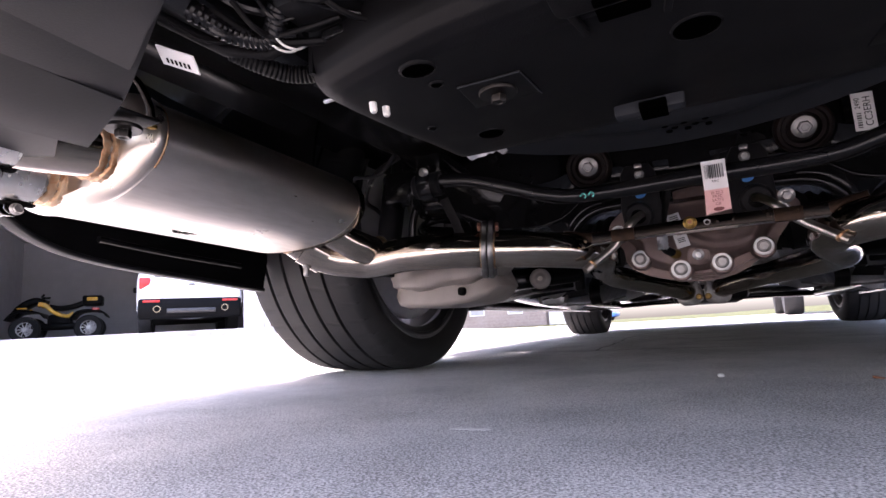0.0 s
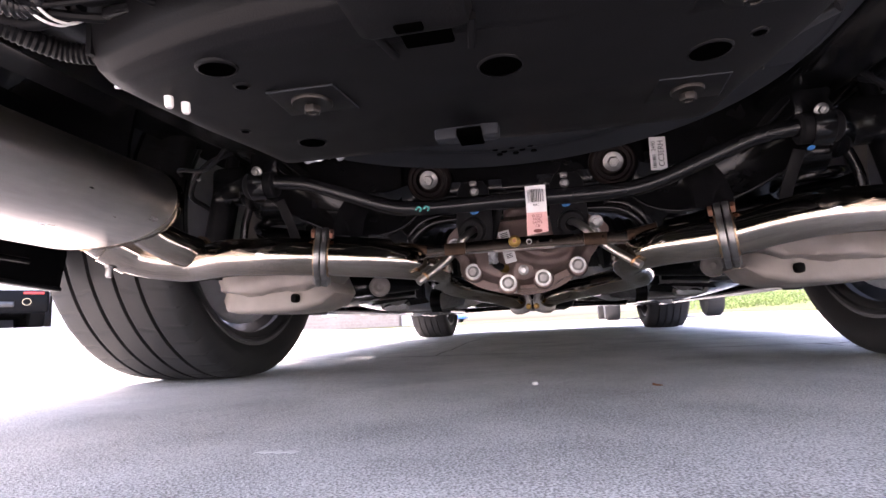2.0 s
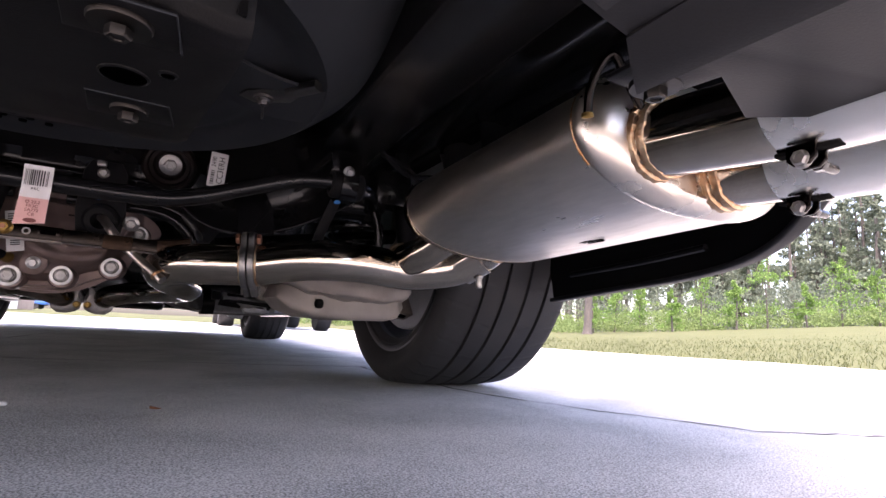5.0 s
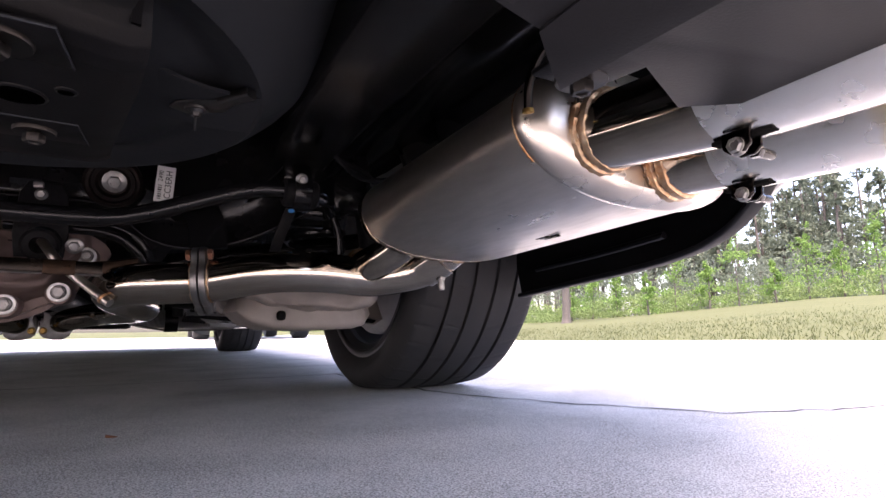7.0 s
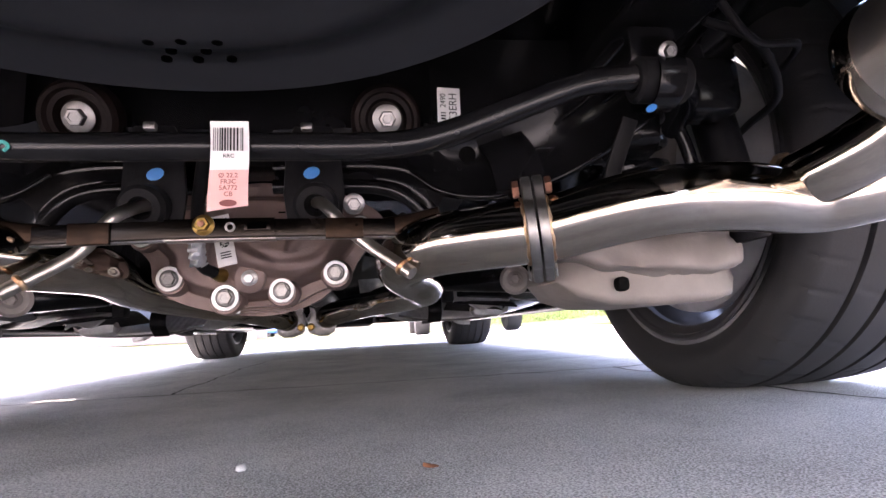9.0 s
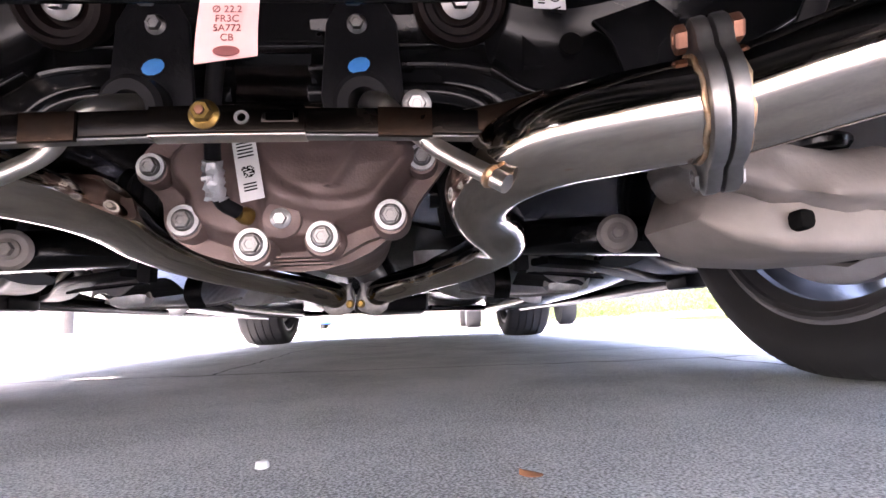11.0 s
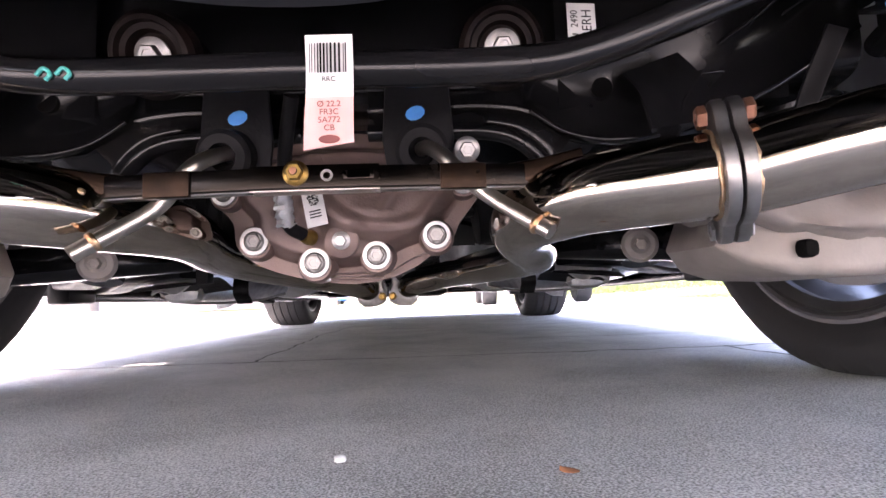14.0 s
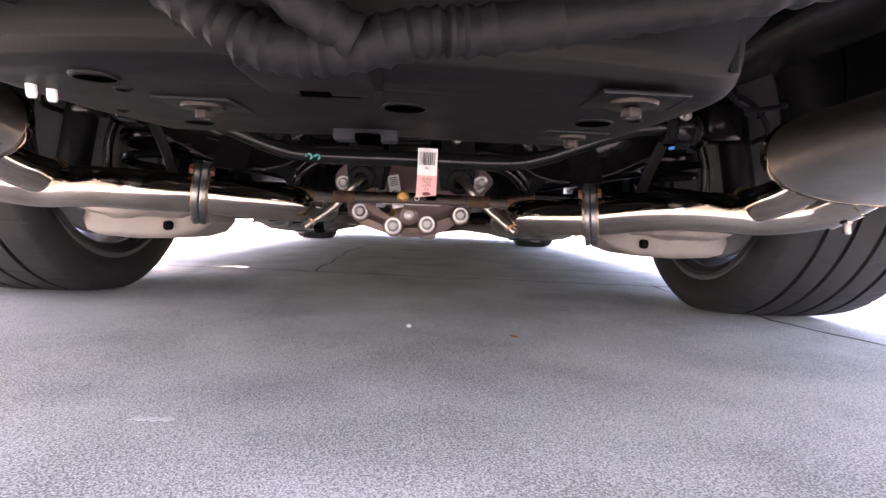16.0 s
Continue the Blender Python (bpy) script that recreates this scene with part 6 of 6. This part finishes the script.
# parked car in the garage
def suv(m):
    t = thing("white_suv", "white sport utility car parked nose-in inside the garage", "car", m=m)
    sec = [(-2.35, 0.62, 1.0, 0.9), (-2.3, 0.5, 1.1, 0.97), (-2.1, 0.42, 1.68, 0.99), (-1.0, 0.36, 1.74, 1.0), (0.6, 0.36, 1.7, 1.0), (1.3, 0.36, 1.15, 1.0), (2.2, 0.4, 1.02, 0.97), (2.4, 0.5, 0.8, 0.85)]
    bm = bmesh.new()
    rings = []
    for y, z0, z1, w in sec:
        ring = []
        for x, z in ((-w, z0 + 0.06), (-w * 1.0, (z0 + z1) / 2), (-w * 0.97, z0 + (z1 - z0) * 0.62), (-w * 0.8, z1 - 0.05), (-w * 0.6, z1), (w * 0.6, z1), (w * 0.8, z1 - 0.05), (w * 0.97, z0 + (z1 - z0) * 0.62), (w, (z0 + z1) / 2), (w, z0 + 0.06), (w * 0.85, z0), (-w * 0.85, z0)):
            ring.append(bm.verts.new((x, y, z)))
        rings.append(ring)
    for a, b in zip(rings, rings[1:]):
        for k in range(12):
            bm.faces.new((a[k], a[(k + 1) % 12], b[(k + 1) % 12], b[k]))
    bm.faces.new(rings[0])
    bm.faces.new(rings[-1])
    part("body", bm, WHITECAR, t)
    part("rear_window", patch(lambda u, v: ((u - 0.5) * 1.35, -2.33 + 0.24 * v, 1.12 + 0.5 * v), 4, 3, 0.02), GLASS, t)
    low = box(1.9, 0.2, 0.42, (0, -2.3, 0.47), 0.06)
    part("lower_bumper", low, PLASTIC, t, "dark grey lower bumper")
    part("skid_panel", box(0.9, 0.06, 0.1, (0, -2.4, 0.42), 0.02), DIMSTEEL, t)
    for s in (1, -1):
        part("tail_lamp", box(0.2, 0.08, 0.24, (s * 0.84, -2.3, 0.98), 0.03), REDLENS, t, "red tail lamp")
        part("reflector", box(0.3, 0.03, 0.05, (s * 0.72, -2.4, 0.62), 0.01), REDLENS, t)
        part("exhaust_tip", lathe([(0.055, 0), (0.065, 0), (0.065, 0.12), (0.055, 0.12)], 24, close=True), POLISHED, t, "", facing((s * 0.62, -2.32, 0.46), (0, -1, 0)))
        part("mirror", box(0.2, 0.12, 0.14, (s * 1.1, 0.6, 1.12), 0.04), PLASTIC, t)
        for y in (-1.4, 1.5):
            part("wheel", turn_x(lathe([(0, -0.1), (0.22, -0.11), (0.25, -0.12), (0.36, -0.11), (0.375, -0.08), (0.375, 0.08), (0.36, 0.11), (0.25, 0.12), (0.22, 0.08), (0, 0.08)], 32)), TYRE, t, "black road wheel", pose(s * 0.85, y, 0.375))
    part("underbody", box(1.7, 4.2, 0.12, (0, 0, 0.36), 0.03), SATIN, t)
    part("exhaust_bar", tube([(-0.5, -2.3, 0.33), (-0.2, -2.32, 0.28), (0.2, -2.32, 0.28), (0.5, -2.3, 0.33)], 0.03, 12), STEEL, t)
    part("badge", box(0.12, 0.02, 0.05, (0, -2.38, 0.95), 0.02), STEEL, t)
    return t


suv(G @ pose(0.98, 2.75, 0.0, 0, 0, 2))


def quad_bike(m):
    t = thing("quad_bike", "yellow and black quad bike parked inside the garage", "quad bike", m=m)
    part("chassis", box(1.1, 0.42, 0.16, (0, 0, 0.36), 0.05), PLASTIC, t)
    part("engine", box(0.5, 0.4, 0.3, (0.0, 0, 0.5), 0.08), SATIN, t)
    hoop = [(0.165 * math.cos(2 * math.pi * k / 24), 0.165 * math.sin(2 * math.pi * k / 24), 0) for k in range(25)]
    for x in (-0.62, 0.62):
        for y in (-0.42, 0.42):
            w = part("tyre", lathe([(0.17, -0.1), (0.26, -0.12), (0.295, -0.1), (0.3, -0.05), (0.3, 0.05), (0.295, 0.1), (0.26, 0.12), (0.17, 0.1)], 32, close=True), TYRE, t, "knobbly black tyre", pose(x, y, 0.3, 90))
            part("rim", sweep(hoop, rrect(0.014, 0.1, 0.004)), RIM, w, "bright rim")
            part("hub", lathe([(0, -0.08), (0.04, -0.08), (0.05, -0.04), (0.05, 0.08), (0, 0.08)], 16), RIM, w)
            for k in range(10):
                part("spoke", box(0.12, 0.018, 0.03, (0.1, 0, 0.075), 0.004), RIM, w, "", pose(0, 0, 0, 0, 0, 36 * k))
        part("mudguard", sweep(spline([(x - 0.38, 0, 0.52), (x - 0.25, 0, 0.68), (x, 0, 0.73), (x + 0.25, 0, 0.68), (x + 0.36, 0, 0.56)], 4), rrect(1.02, 0.035, 0.012), up=(0, 0, 1)), PLASTIC, t)
    part("front_fairing", sweep(spline([(-0.9, 0, 0.62), (-0.75, 0, 0.84), (-0.5, 0, 0.98), (-0.3, 0, 0.92)], 5), rrect(0.56, 0.16, 0.05), up=(0, 0, 1)), PLASTIC, t, "black front fairing")
    for y in (-0.26, 0.26):
        part("side_frame", sweep(spline([(-0.42, y, 0.9), (-0.28, y, 0.86), (-0.14, y, 0.72), (0.05, y, 0.62), (0.2, y, 0.6), (0.3, y, 0.66)], 5), rrect(0.05, 0.09, 0.02), scale=[1.3] * 6 + [1.0] * 14 + [1.3] * 6), YELLOW, t, "yellow side frame")
        part("side_lamp", box(0.2, 0.03, 0.035, (-0.72, y * 1.15, 0.8), 0.01), YELLOW, t, "amber side light")
    part("seat", sweep(spline([(-0.22, 0, 0.84), (0.0, 0, 0.8), (0.25, 0, 0.84), (0.45, 0, 0.92)], 4), rrect(0.3, 0.12, 0.04), up=(0, 0, 1)), RUBBER, t)
    part("handlebar", tube([(-0.3, -0.4, 1.1), (-0.36, -0.2, 1.08), (-0.36, 0.2, 1.08), (-0.3, 0.4, 1.1)], 0.022, 10), SATIN, t)
    part("steering_stem", tube([(-0.36, 0, 1.08), (-0.46, 0, 0.85)], 0.035, 10), SATIN, t)
    part("rear_box", box(0.42, 0.6, 0.24, (0.66, 0, 0.97), 0.04), PLASTIC, t, "black cargo box")
    part("box_label", box(0.22, 0.02, 0.08, (0.66, -0.31, 1.0), 0.01), YELLOW, t)
    part("rear_reflector", box(0.16, 0.02, 0.07, (0.76, -0.52, 0.74), 0.01), REDLENS, t)
    return t


quad_bike(G @ pose(-1.85, 4.3, 0.0, 0, 0, 3))

# neighbour's brick house
H = Matrix.Translation(along(27, 34)) @ pose(0, 0, 0, 0, 0, 20)
nb = thing("brick_house", "pale red brick house with a row of windows across the lawn", "house", m=H)
wallm = part("wall", box(13, 7, 3.0, (0, 3.5, 1.5), 0.02), PALEBRICK, nb, "brick wall with a glare-paled colour")
part("roof", sweep([(-7, 3.5, 3.0), (7, 3.5, 3.0)], [(-4.4, 0), (4.4, 0), (0, 2.2)]), ROOFING, nb)
for k in range(5):
    wn = part("window", box(0.95, 0.06, 1.3, (-5.0 + 2.4 * k, -0.02, 1.45), 0.01), TRIMWHITE, nb, "white framed window")
    part("pane", box(0.8, 0.03, 1.15, (-5.0 + 2.4 * k, -0.05, 1.45), 0.0), PALEGLASS, wn)
part("garage_door", box(3.0, 0.06, 2.2, (8.2, 0.4, 1.1), 0.01), TRIMWHITE, nb, "white garage door")
part("garage_wall", box(4.2, 6, 2.8, (8.3, 3.5, 1.4), 0.02), PALEBRICK, nb)
for row in range(12):
    part("course", box(13.02, 0.01, 0.014, (0, -0.004, 0.12 + 0.2 * row), 0), MORTAR, nb)


def crown_of(n, centre, radii, size, seed, bm=None, low=-1.0):
    rnd = random.Random(seed)
    bm = bm or bmesh.new()
    clumps = [(Vector((rnd.gauss(0, 0.45), rnd.gauss(0, 0.45), rnd.uniform(low, 1))), rnd.uniform(0.25, 0.5)) for _ in range(max(5, n // 60))]
    for _ in range(n):
        c, cr = rnd.choice(clumps)
        p = c + Vector((rnd.gauss(0, 1), rnd.gauss(0, 1), rnd.gauss(0, 1))) * cr * 0.5
        q = Vector(centre) + Vector((p.x * radii[0], p.y * radii[1], p.z * radii[2]))
        s = size * rnd.uniform(0.6, 1.3)
        e = Euler((rnd.uniform(0, 6.3), rnd.uniform(0, 6.3), rnd.uniform(0, 6.3))).to_matrix()
        v = [bm.verts.new(q + e @ Vector(k) * s) for k in ((-0.5, 0, 0), (0, -0.3, 0.05), (0.6, 0, 0), (0, 0.3, 0.05))]
        bm.faces.new(v)
    return bm


def young_tree(at, height, seed, leaf=LEAFLIGHT):
    rnd = random.Random(seed)
    t = thing("young_tree", "young leafy broadleaf tree at the lawn's edge", "tree", "young trees at the lawn's edge", m=Matrix.Translation(at))
    part("trunk", sweep(spline([(0, 0, -0.1), (rnd.uniform(-.1, .1), 0, height * 0.4), (rnd.uniform(-.15, .15), rnd.uniform(-.1, .1), height * 0.85)], 4), circle(0.035, 8), scale=[1.2, 1.1, 1, .95, .9, .8, .6, .4, .2]), BARK, t)
    bm = bmesh.new()
    for k in range(6):
        crown_of(230, (0, 0, height * (0.25 + 0.13 * k)), [0.34 * height * (1 - 0.14 * k)] * 2 + [0.16 * height], 0.085, seed * 10 + k, bm)
    part("crown", bm, leaf, t)


k = 0
for az, d, h in ((-44, 25, 2.2), (-46, 27, 2.9), (-48.5, 26, 2.4), (-51.5, 24, 2.0), (-54, 26, 3.6), (-57, 25, 2.2), (-59.5, 26, 4.0), (-62.5, 25, 1.9), (-65, 26, 3.3), (-67.5, 26, 2.4), (-70, 27, 3.6), (-39, 30, 2.6), (-34, 31, 2.8)):
    k += 1
    young_tree(along(az, d), h * 0.85, k)


def brush(seed=9):
    """Low scrub between lawn and woods."""
    rnd = random.Random(seed)
    bm = bmesh.new()
    for i in range(240):
        az = rnd.uniform(-88, -13)
        p = along(az, rnd.uniform(24.5, 34))
        h = rnd.uniform(0.5, 1.5) * (0.6 if p.length < 27 else 1.0)
        crown_of(190, (p.x, p.y, p.z + h * 0.45), (1.0, 1.0, h * 0.55), 0.1, seed * 1000 + i, bm, -0.7)
    return bm


tagged(part("scrub", brush(), LEAF), "dense low green scrub beyond the lawn", "scrub", kind="stuff")


def understory(seed=12):
    """Taller undergrowth at the foot of the pines."""
    rnd = random.Random(seed)
    bm = bmesh.new()
    for i in range(190):
        p = along(rnd.uniform(-92, -15), rnd.uniform(38, 48))
        h = rnd.uniform(1.8, 4.2)
        crown_of(220, (p.x, p.y, p.z + h * 0.45), (1.6, 1.6, h * 0.5), 0.2, seed * 1000 + i, bm, -0.8)
    return bm


tagged(part("undergrowth", understory(), NEEDLE), "tall shrubs at the foot of the pines", "shrubs", kind="stuff")


def pine_wood(seed=4):
    rnd = random.Random(seed)
    bm, tr = bmesh.new(), bmesh.new()
    for i in range(330):
        az = rnd.uniform(-95, -14)
        p = along(az, rnd.uniform(50, 84))
        h = rnd.uniform(11, 17)
        lean = rnd.uniform(-.5, .5)
        sweep([(p.x, p.y, 0.2), (p.x + lean * 0.5, p.y, h * 0.6), (p.x + lean, p.y, h)], circle(0.13, 6), tr, scale=[1.2, 0.85, 0.2])
        low = rnd.uniform(0.3, 0.5)
        for j in range(9):
            f = low + (1.0 - low) * j / 8.5
            w = 2.0 - 1.5 * (f - low) / (1 - low)
            a = rnd.uniform(0, 6.28)
            crown_of(125, (p.x + lean * f + 0.55 * w * math.cos(a), p.y + 0.55 * w * math.sin(a), h * f), (w * 0.75, w * 0.75, 0.55), 0.29, seed * 999 + i * 10 + j, bm)
    return bm, tr


_crowns, _trunks = pine_wood()
tagged(part("pine_crowns", _crowns, NEEDLE), "distant stand of tall pines with dark needles", "woods", kind="stuff")
tagged(part("pine_trunks", _trunks, BARK), "bare grey trunks of the distant pines", "woods", kind="stuff")


def lawn(seed=6):
    rnd = random.Random(seed)
    bm = bmesh.new()
    for i in range(22000):
        if rnd.random() < 0.75:
            x, y = 3.55 + abs(rnd.gauss(0, 2.6)), rnd.uniform(-2, 9)
        else:
            x, y = rnd.uniform(-9, 5), 12.6 + abs(rnd.gauss(0, 3))
        h = rnd.uniform(0.015, 0.045)
        a = rnd.uniform(0, 6.28)
        dx, dy = 0.0035 * math.cos(a), 0.0035 * math.sin(a)
        lx, ly = rnd.gauss(0, 0.02), rnd.gauss(0, 0.02)
        z = rise(x, y) - 0.036
        bm.faces.new([bm.verts.new(q) for q in ((x - dx, y - dy, z), (x + dx, y + dy, z), (x + lx, y + ly, z + h))])
    return bm


tagged(part("grass_blades", lawn(), LAWNBLADE), "short mown grass blades along the driveway's edge", "grass", kind="stuff")

# tree with a bare trunk near the lawn
for az, d, r in ((-43.5, 20.0, 0.15), (31.5, 20.0, 0.2)):
    t = thing("lawn_tree", "tree with a bare grey trunk standing on the lawn", "tree", m=Matrix.Translation(along(az, d)))
    part("trunk", sweep(spline([(0, 0, -0.1), (0.02, 0, 0.5), (0.05, 0, 2.2), (0, 0.1, 4)], 4), circle(r, 12), scale=[1.4, 1.2, 1.05, 1, .97, .95, .9, .88, .85, .8, .75, .6, .5]), BARK, t)
    bm = bmesh.new()
    for k in range(8):
        a = k * 2.4
        crown_of(160, (1.0 * math.cos(a), 1.0 * math.sin(a), 3.8 + 0.25 * k), (1.3, 1.3, 0.8), 0.2, 70 + k, bm)
    part("crown", bm, LEAF, t)


# other parked vehicles ahead
def pickup(m, paint, name, label):
    t = thing(name, label, "truck", m=m)
    bm = box(1.9, 5.2, 0.62, (0, 1.4, 0.9), 0.1)
    box(1.75, 1.9, 0.7, (0, 1.7, 1.5), 0.16, bm)
    part("body", bm, paint, t)
    part("windows", box(1.78, 1.5, 0.4, (0, 1.7, 1.58), 0.06), GLASS, t)
    part("underbody", box(1.2, 4.6, 0.16, (0, 1.4, 0.56), 0.04), SATIN, t)
    for s in (1, -1):
        for y in (0, 3.3):
            part("wheel", turn_x(lathe([(0, -0.1), (0.2, -0.12), (0.24, -0.13), (0.37, -0.125), (0.39, -0.09), (0.39, 0.09), (0.37, 0.125), (0.24, 0.13), (0.2, 0.09), (0, 0.08)], 32)), TYRE, t, "black road wheel", pose(s * 0.82, y, 0.39))
    return t


pickup(pose(1.95, 8.6, 0, 0, 0, -3), BODYPAINT, "dark_pickup", "dark pickup truck parked farther along the driveway")
pickup(Matrix.Translation(along(9.5, 85)) @ pose(0, 0, -0.03, 0, 0, 80), mat("blue_car_paint", (0.03, 0.12, 0.4), 0.3, 0.0, (0.03, 0.1, 0.35), 5, coat=0.6), "blue_pickup", "distant blue pickup parked across the street")
